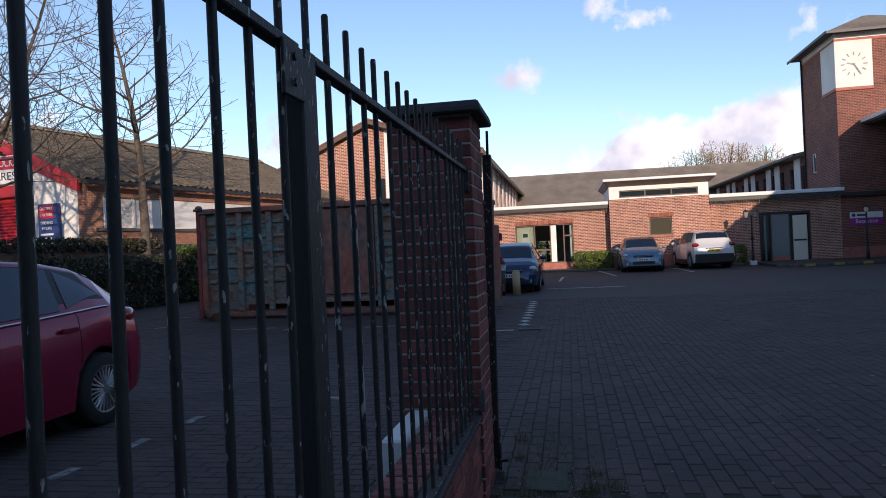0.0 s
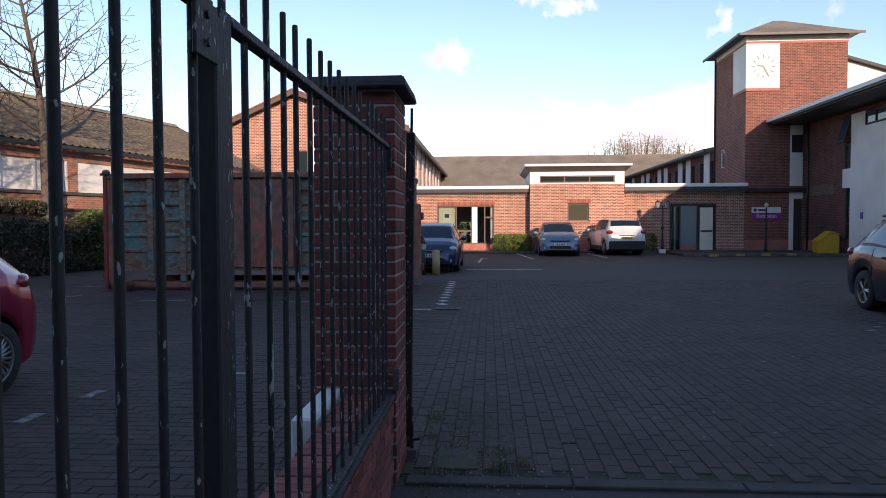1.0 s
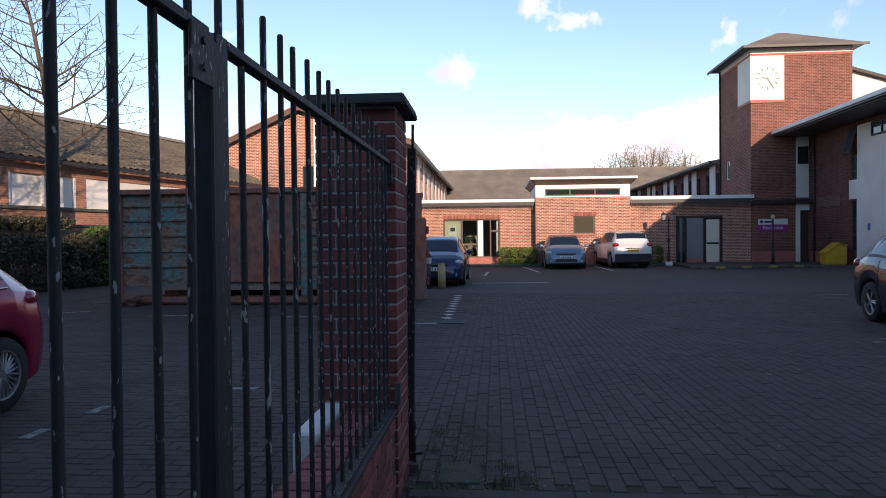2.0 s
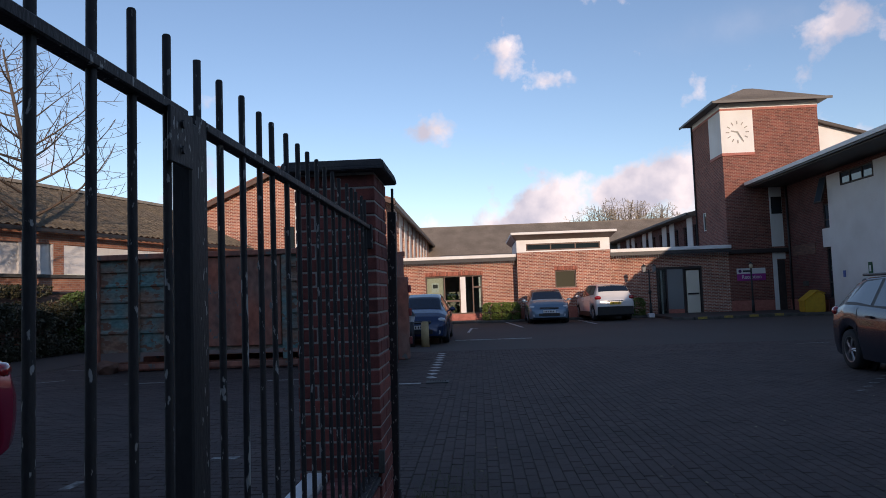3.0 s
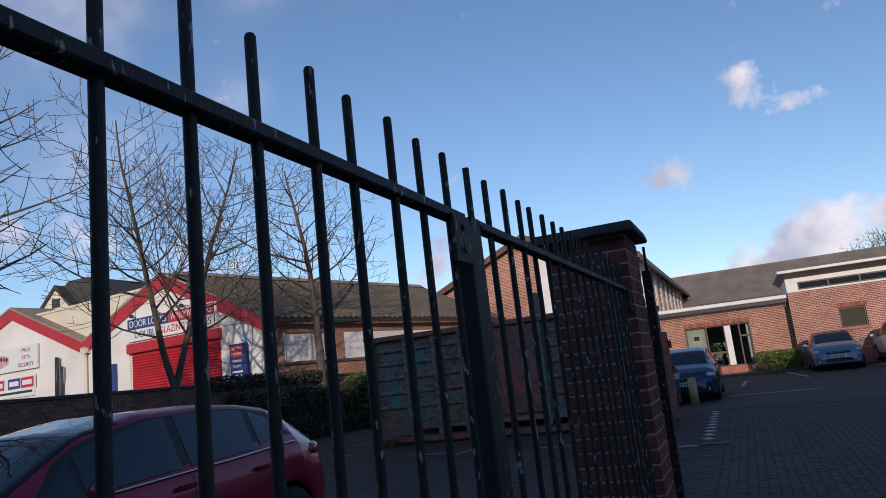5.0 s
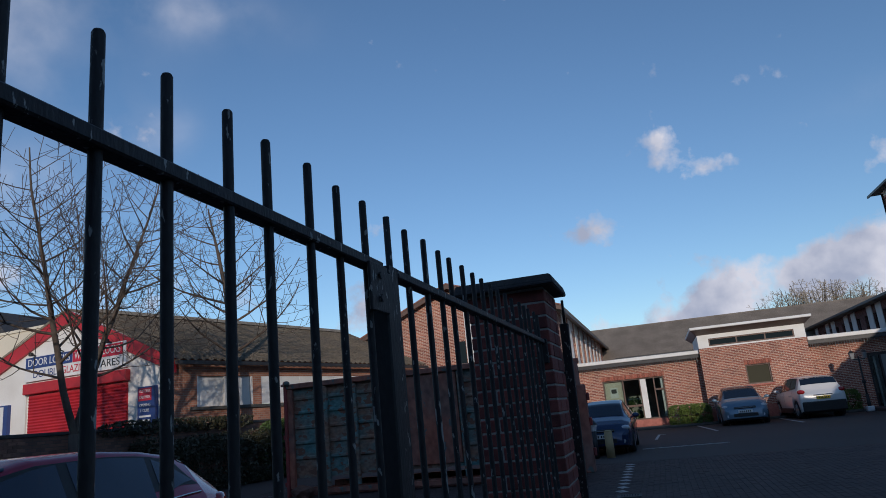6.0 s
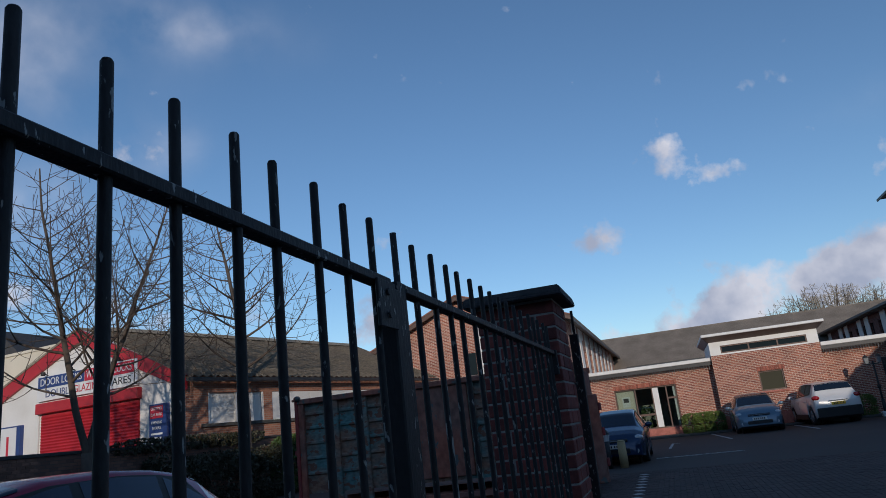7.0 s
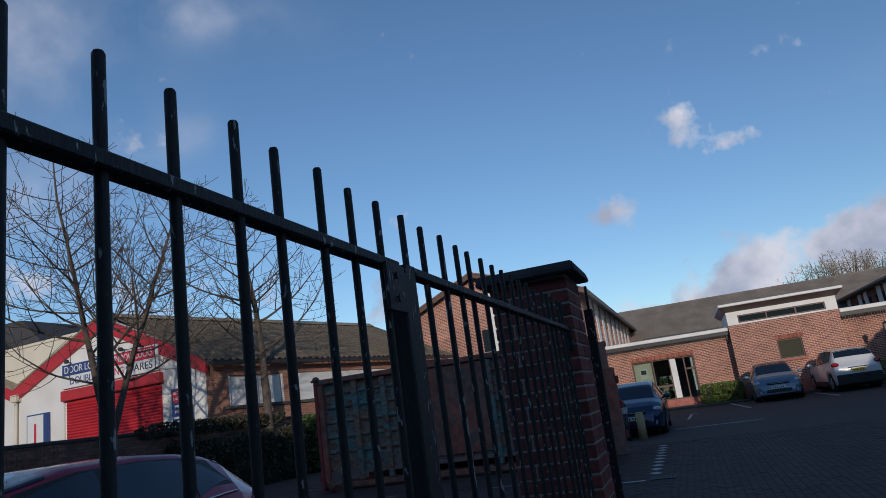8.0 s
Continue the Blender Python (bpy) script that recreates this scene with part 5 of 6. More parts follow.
def build_warehouse():
    h = thing("warehouse", "long brick warehouse with white boarded windows and a sheet roof", "building", SIDE, kind="structure")
    L = 14.2
    part("side_wall", wall_with_holes(.02, L, 0, 4.10, -.3, 0, [(.9, 3.35, 2.55, 3.55), (3.75, 13.9, 2.55, 3.55)], plane="x"), M_OLD_BRICK, h)
    part("boarded_window", bx(-.16, -.10, .9, 3.35, 2.55, 3.55), M_WHITE, h, "pale boarded window")
    for y in (.9, 2.08, 3.28):
        part("window_frame", bx(-.10, -.02, y, y + .07, 2.55, 3.55), M_FASCIA, h)
    for i in range(5):
        part("white_board", bx(-.09, -.03, 3.76 + i * 2.03, 5.78 + i * 2.03, 2.56, 3.54, bevel=.008), M_WHITE, h, "white boarding")
    part("sill", bx(.002, .08, .6, L, 2.44, 2.54), M_CONCRETE, h)
    part("end_wall", prism([(0, 0), (0, 4.1), (-4.6, 6.3), (-9, 4.2), (-9, 0)], "y", L - .3, L), M_OLD_BRICK, h)
    # corrugated sheets
    bm = bmesh.new()
    n = 220
    rows = []
    for i in range(n + 1):
        y = -.25 + (L + .6) * i / n
        dz = .035 * math.sin(i * 1.35)
        rows.append([bm.verts.new((.32, y, 4.05 + dz)), bm.verts.new((-2.3, y, 5.24 + dz)), bm.verts.new((-4.75, y, 6.40 + dz)), bm.verts.new((-9.3, y, 4.45 + dz))])
    for a, b in zip(rows[:-1], rows[1:]):
        for j in range(3):
            bm.faces.new((a[j], b[j], b[j + 1], a[j + 1]))
    bmesh.ops.solidify(bm, geom=list(bm.faces), thickness=.03)
    part("roof", bm, M_ROOF2, h, "weathered corrugated roof sheets")
    part("ridge_cap", prism([(-5.0, 6.34), (-4.75, 6.52), (-4.5, 6.34)], "y", -.2, L + .3), M_ROOF2, h)
    part("gutter_or_shade_strip", bx(.33, .45, -.2, L + .3, 3.88, 4.0), M_STEEL_DK, h)
    return h


build_warehouse()


def build_background_houses():
    h = thing("cream_house", "cream rendered house with a dark slate roof and dormer", "building", kind="structure")
    part("wall", bx(-58, -50.5, 44, 52, 0, 11.6), M_CREAM, h)
    part("roof", prism([(-59, 11.5), (-55, 14.2), (-52.5, 14.2), (-49.6, 11.5)], "y", 43.4, 52.6), M_SLATE, h)
    part("dormer", prism([(-57.6, 11.6), (-55.6, 13.5), (-53.6, 11.6)], "y", 42.6, 46), M_CREAM, h)
    part("dormer_roof", prism([(-58.0, 11.55), (-55.6, 13.85), (-53.2, 11.55), (-53.6, 11.55), (-55.6, 13.52), (-57.6, 11.55)], "y", 42.4, 46.5), M_SLATE, h)
    part("window", bx(-56.1, -55.1, 42.55, 42.59, 11.8, 12.6), M_GLASS, h)
    h.matrix_basis = Matrix.Translation((-.3, 0, -.45))
    c = thing("cream_wall_block", "pale cream rendered block behind the shop", "building", kind="structure")
    c.matrix_basis = SHOP
    part("wall", bx(-15.1, -6.6, .4, 6, 0, 6.05), M_CREAM, c)
    part("roof", bx(-15.2, -6.5, .35, 6.1, 6.052, 6.15), M_CREAM, c)
    b = thing("brick_house", "red brick house with a dark roof and a white window", "building", kind="structure")
    part("wall", bx(-66, -44, 22.6, 30, 0, 3.9), M_RED_BRICK, b)
    part("roof", prism([(22.2, 3.8), (26.3, 6.0), (30.4, 3.8)], "x", -66.5, -43.6), M_SLATE, b)
    part("window_frame", bx(-47.4, -45.8, 22.5, 22.59, 2.2, 3.5), M_FASCIA, b)
    for i in range(2):
        part("window_pane", bx(-47.3 + i * .75, -46.65 + i * .75, 22.47, 22.499, 2.3, 3.4), M_GLASS, b)
    # unseen plain blocks, added behind the camera to keep the yard in shade
    t = thing("shade_blocks", "plain unseen blocks added behind the camera to shade the yard", "building", kind="structure")
    part("wall", bx(-48, 1.5, -22, -14, 0, 10.4), M_CONCRETE, t)
    part("wall", bx(1.6, 48, -22, -14, 0, 13.0), M_CONCRETE, t)


build_background_houses()

# ---------------------------------------------------------------- boundary wall, hedge, trees
w_boundary = w = thing("boundary_wall", "dark weathered brick boundary wall", "wall", kind="structure")
part("brickwork", bx(-13.85, -13.62, -12, 33.0, 0, 1.90), M_WALL_BRICK, w)
part("coping", bx(-13.89, -13.58, -12, 33.0, 1.902, 1.985, bevel=.015), M_CAP, w)

M_LEAF = mat("dark_ivy_leaf", (0.038, 0.044, 0.022), (0.066, 0.060, 0.034), rough=.5, scale=3, jitter=.35)
M_LEAF2 = mat("green_hedge_leaf", (0.075, 0.12, 0.03), (0.05, 0.085, 0.02), rough=.55, scale=4, jitter=.35)
M_GRASS = mat("grass_blade", (0.085, 0.11, 0.035), (0.12, 0.125, 0.05), rough=.7, jitter=.3)
M_BARK = mat("grey_brown_bark", (0.13, 0.10, 0.078), (0.08, 0.064, 0.052), rough=.9, scale=5, bscale=40, bump=.6, stretch=(1, 1, .3))
# Twig colour lightened for the far crowns; distance haze is put into it.
M_HAZED_TWIG = mat("hazed_far_twig", (0.40, 0.34, 0.26), (0.31, 0.26, 0.19), rough=.9)
M_TWIG = mat("brown_twig", (0.125, 0.092, 0.068), (0.085, 0.062, 0.048), rough=.85)


def leaf_mass(name, label, boxes, count, size, material, seed, category="hedge"):
    """Small folded leaves spread through rounded volumes, thicker towards the outside."""
    rnd = np.random.default_rng(seed)
    vs, fs = [], []
    vol = [(b[3] * b[4] * b[5]) for b in boxes]
    for b, v in zip(boxes, vol):
        for _ in range(int(count * v / sum(vol))):
            d = rnd.normal(size=3)
            d /= np.linalg.norm(d)
            d = np.sign(d) * np.abs(d) ** .6
            r = rnd.uniform(.70, 1.06) ** .5
            c = np.array(b[:3]) + d * r * np.array(b[3:])
            if c[2] < .02:
                continue
            u = rnd.normal(size=3); u /= np.linalg.norm(u)
            q = np.cross(u, rnd.normal(size=3)); q /= np.linalg.norm(q)
            nn = np.cross(u, q)
            s = size * rnd.uniform(.6, 1.3)
            k = len(vs)
            vs += [c - u * s, c + q * s * .45 + nn * s * .12, c + u * s, c - q * s * .45 + nn * s * .12]
            fs += [(k, k + 1, k + 2), (k, k + 2, k + 3)]
    me = bpy.data.meshes.new(name)
    me.from_pydata([tuple(map(float, v)) for v in vs], [], fs)
    me.materials.append(material)
    return tagged(new(name, me), label, category, kind="stuff")


rnd = random.Random(8)
blobs = [(-13.15 + rnd.uniform(-.1, .1), 14.2 + i * .56, .70 + rnd.uniform(-.05, .1), .42 + rnd.uniform(0, .12), .55, .86 + rnd.uniform(-.08, .12)) for i in range(3, 16)]
leaf_mass("hedge", "dark overgrown ivy hedge along the boundary wall", blobs, 21000, .055, M_LEAF, 3)
leaf_mass("ivy_bush", "glossy ivy bush beside the skip", [(-12.9, 22.4, .95, .75, 1.0, 1.0), (-13.2, 23.6, .8, .6, .9, .85)], 9000, .07, M_LEAF2, 4, "bush")
leaf_mass("wall_ivy", "trailing ivy over the wall top", [(-13.55, 15.0 + i * .52, 1.93 + .08 * (i % 2), .22, .5, .16) for i in range(12)], 3500, .06, M_LEAF, 6, "ivy")
# Clipped hedges: sunlight is put into the leaf colour, brighter than M_LEAF2.
leaf_mass("clipped_hedge", "low clipped green hedge in front of the brick wall", [(.62, 34.75, .46, .48, .42, .50), (1.12, 34.75, .46, .5, .42, .50), (1.60, 34.75, .46, .46, .42, .49)], 9000, .045, mat("sunlit_hedge_leaf", (0.12, 0.17, 0.03), (0.085, 0.13, 0.025), rough=.55, scale=4, jitter=.35), 5)
# Leaves added behind the panes to imitate the greenery reflected in them.
leaf_mass("pot_plant", "green leaf mass standing in for greenery reflected in the glazed opening", [(-1.35, 36.6, .9, .3, .3, .6)], 900, .08, M_LEAF2, 9, "plant")
leaf_mass("clipped_hedge", "low clipped green hedge beside the entrance", [(7.25, 34.75, .46, .45, .40, .50), (7.75, 34.75, .46, .45, .40, .50)], 5000, .045, mat("sunlit_hedge_leaf", (0.12, 0.17, 0.03)), 7)


def build_tree(name, label, base, height, trunk_r, seed, stems, fork=1.6, spread=.45, twig=.006, bark=None, lean=(0, 0), side_len=.42, depth=3, step=.34):
    """A bare tree: a short trunk, rising stems, and side branches that sweep outwards and turn up at their ends."""
    rnd = random.Random(seed)
    t = thing(name, label, "tree", Matrix.Translation(base), group="trees along the wall" if name == "tree" else "far trees")
    thick, thin = bmesh.new(), bmesh.new()

    def limb(p, d, length, r, level):
        n = max(3, int(length / (step if level < 2 else step * .75)))
        r_end = max(r * .18, twig * .7)
        turn = rnd.uniform(0, 6.28)
        for i in range(n):
            f0, f1 = i / n, (i + 1) / n
            wob = .07 if level == 0 else .13
            d = (d + Vector((rnd.uniform(-wob, wob), rnd.uniform(-wob, wob), rnd.uniform(-.03, .10) + (.05 if level else 0)))).normalized()
            q = p + d * length / n
            ra, rb = r + (r_end - r) * f0, r + (r_end - r) * f1
            tube(thick if level < 1 else thin, p, q, max(ra, twig), max(rb, twig), sides=(8, 5, 4, 3)[min(level, 3)], caps=False)
            p = q
            if level < depth and f1 > (.16 if level == 0 else .22) and f1 < .99:
                for _ in range(2 if (level < 2 and rnd.random() < .55) else 1):
                    turn += 2.4 + rnd.uniform(-.5, .5)
                    side = d.orthogonal().normalized()
                    side.rotate(Matrix.Rotation(turn, 3, d).to_quaternion())
                    ln = length * (side_len if level == 0 else .5) * (1.15 - .75 * f1) * rnd.uniform(.7, 1.25)
                    if ln > .12:
                        e = (d * (rnd.uniform(.15, .45) if level == 0 else rnd.uniform(.5, .8)) + side * rnd.uniform(.8, 1.05)).normalized()
                        limb(p, e, ln, max(rb * rnd.uniform(.42, .6), twig), level + 1)
    top = Vector((lean[0] * fork, lean[1] * fork, fork))
    tube(thick, (0, 0, -.02), (0, 0, .15), trunk_r * 1.4, trunk_r * 1.05, sides=10)
    tube(thick, (0, 0, .15), top, trunk_r * 1.05, trunk_r * .88, sides=10)
    a0 = rnd.uniform(0, 6.28)
    for k in range(stems):
        a = a0 + k * 6.283 / stems + rnd.uniform(-.3, .3)
        w = spread * rnd.uniform(.7, 1.15) if stems > 1 else 0
        d = Vector((math.cos(a) * w + lean[0], math.sin(a) * w + lean[1], 1)).normalized()
        limb(top - d * .05, d, (height - fork) * rnd.uniform(.86, 1.04), trunk_r * (.85 if stems == 1 else .66), 0)
    part("trunk", thick, M_BARK, t, smooth=True)
    part("crown", thin, bark or M_TWIG, t, "bare winter branches and twigs", smooth=True)
    return t


build_tree("tree", "bare winter tree with one straight stem beside the boundary wall", (-13.5, 20.3, 0), 9.5, .16, 12, 1, fork=2.9, twig=.0075, side_len=.56)
build_tree("tree", "bare forked winter tree behind the red car", (-13.25, 13.4, 0), 9.0, .135, 21, 2, fork=1.9, spread=.24, twig=.0065, side_len=.56)
build_tree("tree", "tall dark bare tree near the street", (-13.2, 7.0, 0), 9.0, .20, 33, 2, fork=2.6, spread=.26, twig=.007, side_len=.56, step=.42)
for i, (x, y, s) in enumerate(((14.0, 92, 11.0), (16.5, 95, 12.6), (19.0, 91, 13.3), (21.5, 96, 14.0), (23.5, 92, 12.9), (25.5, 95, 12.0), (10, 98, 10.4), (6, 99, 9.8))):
    build_tree("far_tree", "bare tree crown rising beyond the rear roof", (x, y, 0), s, .2, 40 + i, 14, fork=2.0, spread=.36, twig=.018, bark=M_HAZED_TWIG, depth=3, step=.75, side_len=.30)
# ---------------------------------------------------------------- skip
M_SKIP = mat("rusted_teal_skip_paint", (0.12, 0.23, 0.22), (0.28, 0.155, 0.10), rough=.8, scale=1.6, bscale=9, bump=.4, fine=.3, flake=(0.20, 0.10, 0.065), flake_at=.56, stretch=(1, 1, 1.7))
M_RUST = mat("rusted_red_steel", (0.40, 0.13, 0.08), (0.24, 0.13, 0.10), rough=.85, scale=1.3, bscale=8, bump=.4, fine=.3, flake=(0.14, 0.15, 0.14), flake_at=.62, stretch=(1, 1, .7))
M_SKIPRED = mat("red_oxide_edge", (0.36, 0.06, 0.05), (0.22, 0.05, 0.045), rough=.7, scale=4)


def build_skip():
    s = thing("waste_container", "large rusted roll-off waste container with faded teal paint", "skip")
    x0, x1, y0, y1, zb, zt = -8.42, -1.86, 14.90, 17.30, .42, 2.52
    part("side_panel", bx(x0, x1, y0, y0 + .06, zb, zt - .08), M_SKIP, s)
    part("side_panel", bx(x0, x1, y1 - .06, y1, zb, zt - .08), M_SKIP, s)
    part("end_panel", bx(x0, x0 + .06, y0 + .062, y1 - .062, zb, zt - .08), M_SKIP, s)
    part("end_panel", bx(x1 - .06, x1, y0 + .062, y1 - .062, zb, zt - .08), M_RUST, s)
    part("floor_plate", bx(x0, x1, y0 + .062, y1 - .062, zb, zb + .06), M_RUST, s)
    part("plain_panel", bx(-5.95, -4.28, y0 - .055, y0 - .002, .50, zt - .10, bevel=.01), M_RUST, s, "plain rust-red panel")
    for x in (x0 + .06, -7.47, -6.74, -6.05, -4.18, -3.45, -2.65, x1 - .06):
        part("rib", bx(x - .065, x + .065, y0 - .10, y0 - .003, .20, zt - .09, bevel=.012), M_SKIP if -7.5 < x < -3 else M_RUST, s)
    for z in (.86, 1.20, 1.54, 1.88, 2.20):
        for a, b in ((x0 + .14, -7.55), (-7.39, -6.82), (-6.66, -6.13), (-4.10, -3.53), (-3.37, -2.73), (-2.57, x1 - .14)):
            part("swage", prism([(y0 - .002, z - .05), (y0 - .045, z - .02), (y0 - .045, z + .02), (y0 - .002, z + .05)], "x", a, b), M_SKIP, s)
    part("top_rail", bx(x0 - .03, x1 + .03, y0 - .12, y0 + .06, zt - .08, zt + .04, bevel=.015), M_RUST, s)
    part("top_rail", bx(x0 - .03, x1 + .03, y1 - .06, y1 + .1, zt - .08, zt + .04, bevel=.015), M_RUST, s)
    part("corner_post", bx(x0 - .08, x0 - .002, y0 - .14, y0 + .10, .02, zt, bevel=.015), M_SKIPRED, s, "faded red corner post")
    part("corner_post", bx(x1 + .002, x1 + .09, y0 - .14, y0 + .10, .02, zt - .2, bevel=.015), M_SKIPRED, s, "faded red corner post")
    part("door_frame", bx(x1 + .092, x1 + .34, y0 - .10, y0 + .12, .10, 1.86, bevel=.02), M_RUST, s)
    for z in (.5, 1.1, 1.6):
        part("hinge_lug", bx(x1 + .342, x1 + .40, y0 - .06, y0 + .06, z - .08, z + .08, bevel=.015), M_SKIPRED, s)
    part("base_runner", bx(x0 + .1, x1 - .1, y0 + .25, y0 + .45, -.012, .18), M_RUST, s)
    part("base_runner", bx(x0 + .1, x1 - .1, y1 - .45, y1 - .25, -.012, .18), M_RUST, s)
    part("base_rail", bx(x0, x1, y0 - .06, y0 + .05, .06, .17, bevel=.01), M_RUST, s)
    bm = lump(bmesh.new(), x0 + .02, y0 - .16, zt + .06, .09, .06, .06)
    tube(bm, (x0 - .12, y0 - .14, zt + .02), (x0 + .08, y0 - .14, zt + .02), .03, sides=8)
    part("latch", bm, M_RUST, s, smooth=True)
    for z in (.30, 1.35):
        part("hinge_lug", bx(x0 - .14, x0 - .082, y0 - .10, y0 + .05, z - .05, z + .05, bevel=.01), M_SKIPRED, s)
    return s


build_skip()
bm = bmesh.new()
lump(bm, 0, 0, .13, .26, .20, .16)
for v in bm.verts:
    v.co += Vector((noise.noise(v.co * 7), noise.noise(v.co * 7 + Vector((5, 0, 0))), noise.noise(v.co * 7 + Vector((0, 9, 0))))) * .09
    v.co.z = max(v.co.z, -.012)
ob = tagged(link("crumpled_cardboard", bm, mat("damp_cardboard", (0.20, 0.10, 0.07), (0.13, 0.07, 0.05), rough=.9, scale=8)), "crumpled brown cardboard lying beside the waste container", "litter")
ob.matrix_basis = pose(-8.0, 14.6, 0)

# ---------------------------------------------------------------- yard things
b = thing("bollard", "cream painted concrete bollard", "bollard", pose(-1.57, 19.75, 0))
bm = bmesh.new(); tube(bm, (0, 0, -.012), (0, 0, .66), .115, .105, sides=16); tube(bm, (0, 0, .66), (0, 0, .70), .105, .075, sides=16)
part("post", bm, mat("cream_concrete_paint", (0.58, 0.44, 0.22), (0.50, 0.38, 0.20), rough=.7, scale=6), b, smooth=True)
b = thing("garden_lamp", "dark short lamp post with a white lantern", "lamp post", pose(-1.95, 19.8, 0))
bm = bmesh.new(); tube(bm, (0, 0, -.012), (0, 0, .70), .075, .07, sides=10)
part("post", bm, M_STEEL_DK, b, smooth=True)
bm = bmesh.new(); tube(bm, (0, 0, .701), (0, 0, .88), .075, .11, sides=8)
part("lantern", bm, M_SIGNWHITE, b, "white ribbed lantern")
bm = bmesh.new(); tube(bm, (0, 0, .881), (0, 0, 1.02), .14, .02, sides=8)
part("hood", bm, M_STEEL_DK, b)


def build_lamp(x, y, h, lit, label):
    l = thing("lamp_post", label, "lamp post", pose(x, y, 0.10), group="lamp posts by the entrance")
    bm = bmesh.new(); tube(bm, (0, 0, 0), (0, 0, h), .045, .035, sides=10); tube(bm, (0, 0, 0), (0, 0, .6), .07, .06, sides=10)
    part("pole", bm, M_TRIM, l, smooth=True)
    bm = bmesh.new(); lump(bm, 0, 0, h + .09, .09, .09, .12)
    # Warm colour stands in for the lamp's glow; the globe emits nothing.
    part("globe", bm, mat("glow_tinted_globe", (0.75, 0.66, 0.45), (0.7, 0.6, 0.4), rough=.3, fine=0) if lit else M_SIGNWHITE, l, smooth=True)
    bm = bmesh.new(); tube(bm, (0, 0, h + .2), (0, 0, h + .28), .12, .02, sides=10)
    part("hood", bm, M_TRIM, l)
    return l


l = thing("lamp_post", "black twin lantern lamp post with a white foot outside the entrance", "lamp post", pose(8.30, 34.0, 0), group="lamp posts by the entrance")
bm = bmesh.new(); tube(bm, (0, 0, 0), (0, 0, 2.30), .045, .035, sides=10); tube(bm, (0, 0, 0), (0, 0, .7), .08, .065, sides=10); tube(bm, (0, 0, 1.15), (0, 0, 1.30), .075, .075, sides=10)
part("pole", bm, M_TRIM, l, smooth=True)
bm = bmesh.new(); tube(bm, (-.24, 0, 2.18), (.24, 0, 2.18), .022, sides=8)
part("arm", bm, M_TRIM, l, smooth=True)
for x in (-.24, .24):
    bm = bmesh.new(); tube(bm, (x, 0, 2.20), (x, 0, 2.46), .075, .115, sides=6)
    la = part("lantern", bm, mat("grey_lantern_glass", (0.30, 0.31, 0.31), (0.22, 0.23, 0.23), rough=.2, fine=0), l, "grey glass lantern")
    bm = bmesh.new(); tube(bm, (x, 0, 2.461), (x, 0, 2.58), .135, .02, sides=6)
    part("hood", bm, M_TRIM, la)
part("foot", bx(-.15, .15, -.15, .15, -.012, .20, bevel=.03), M_SIGNWHITE, l, "white painted foot")
build_lamp(12.85, 33.2, 2.1, True, "black lamp post before the tower, its globe coloured warm as if lit")

bm = prism([(-.42, 0), (.42, 0), (.42, .78), (.10, .92), (-.42, .50)], "y", -.45, .45)
bmesh.ops.bevel(bm, geom=list(bm.edges), offset=.03, segments=2, affect="EDGES")
g = thing("grit_bin", "yellow plastic grit bin with a sloping lid", "grit bin", pose(14.98, 32.0, .10, 0, 0, -8))
part("body", bm, M_YELLOW, g)
part("lid_lip", prism([(-.45, .47), (.10, .94), (.44, .80), (.44, .84), (.10, .98), (-.46, .52)], "y", -.48, .48), M_YELLOW, g)

# raised pavement by the tower, with a kerb and yellow blocks
pv = thing("pavement", "raised paved area with a concrete kerb", "pavement", kind="structure")
part("surface", prism([(8.5, 35.57), (8.5, 30.9), (9.2, 30.25), (13.4, 31.3), (15.62, 30.4), (15.62, 35.57)], "z", -.012, .10), M_ASPHALT, pv)
K = [(8.5, 30.9), (9.2, 30.25), (13.4, 31.3), (15.6, 30.4)]
for a, b in zip(K[:-1], K[1:]):
    A, B = Vector((*a, 0)), Vector((*b, 0))
    n = int((B - A).length / .9) + 1
    for i in range(n):
        p, q = A.lerp(B, i / n), A.lerp(B, (i + 1) / n)
        me = bx(0, (q - p).length - .012, -.13, -.002, -.012, .112, bevel=.012)
        ob = part("kerb_stone", me, M_CONCRETE, pv)
        ob.matrix_basis = Matrix.Translation(p) @ Matrix.Rotation(math.atan2((q - p).y, (q - p).x), 4, "Z")
for i in range(4):
    q = Vector((9.2, 30.25, 0)).lerp(Vector((13.4, 31.3, 0)), .07 + i * .285)
    ob = part("yellow_mark", bx(-.22, .22, -.136, -.06, .02, .118), mat("worn_yellow_paint", (0.50, 0.36, 0.06), (0.25, 0.2, 0.08), rough=.7, scale=12), pv)
    ob.matrix_basis = Matrix.Translation(q) @ Matrix.Rotation(math.atan2(1.05, 4.2), 4, "Z")
pv2 = tagged(link("facade_kerb", bx(-4.5, 8.4, 34.3, 35.56, -.012, .09, bevel=.015), M_CONCRETE), "low concrete kerb strip along the brick wall", "kerb", kind="structure")


M_FAINT = mat("faint_worn_marking", (0.34, 0.33, 0.31), (0.10, 0.095, 0.09), rough=.85, scale=16, bscale=60)


def marking(name, label, dashes, paint=None):
    m = thing(name, label, "road marking", kind="structure")
    for x0, y0, x1, y1, w in dashes:
        A, B = Vector((x0, y0, 0)), Vector((x1, y1, 0))
        ob = part("dash", bx(0, (B - A).length, -w / 2, w / 2, -.008, .003), paint or M_LINE, m)
        ob.matrix_basis = Matrix.Translation(A) @ Matrix.Rotation(math.atan2((B - A).y, (B - A).x), 4, "Z")


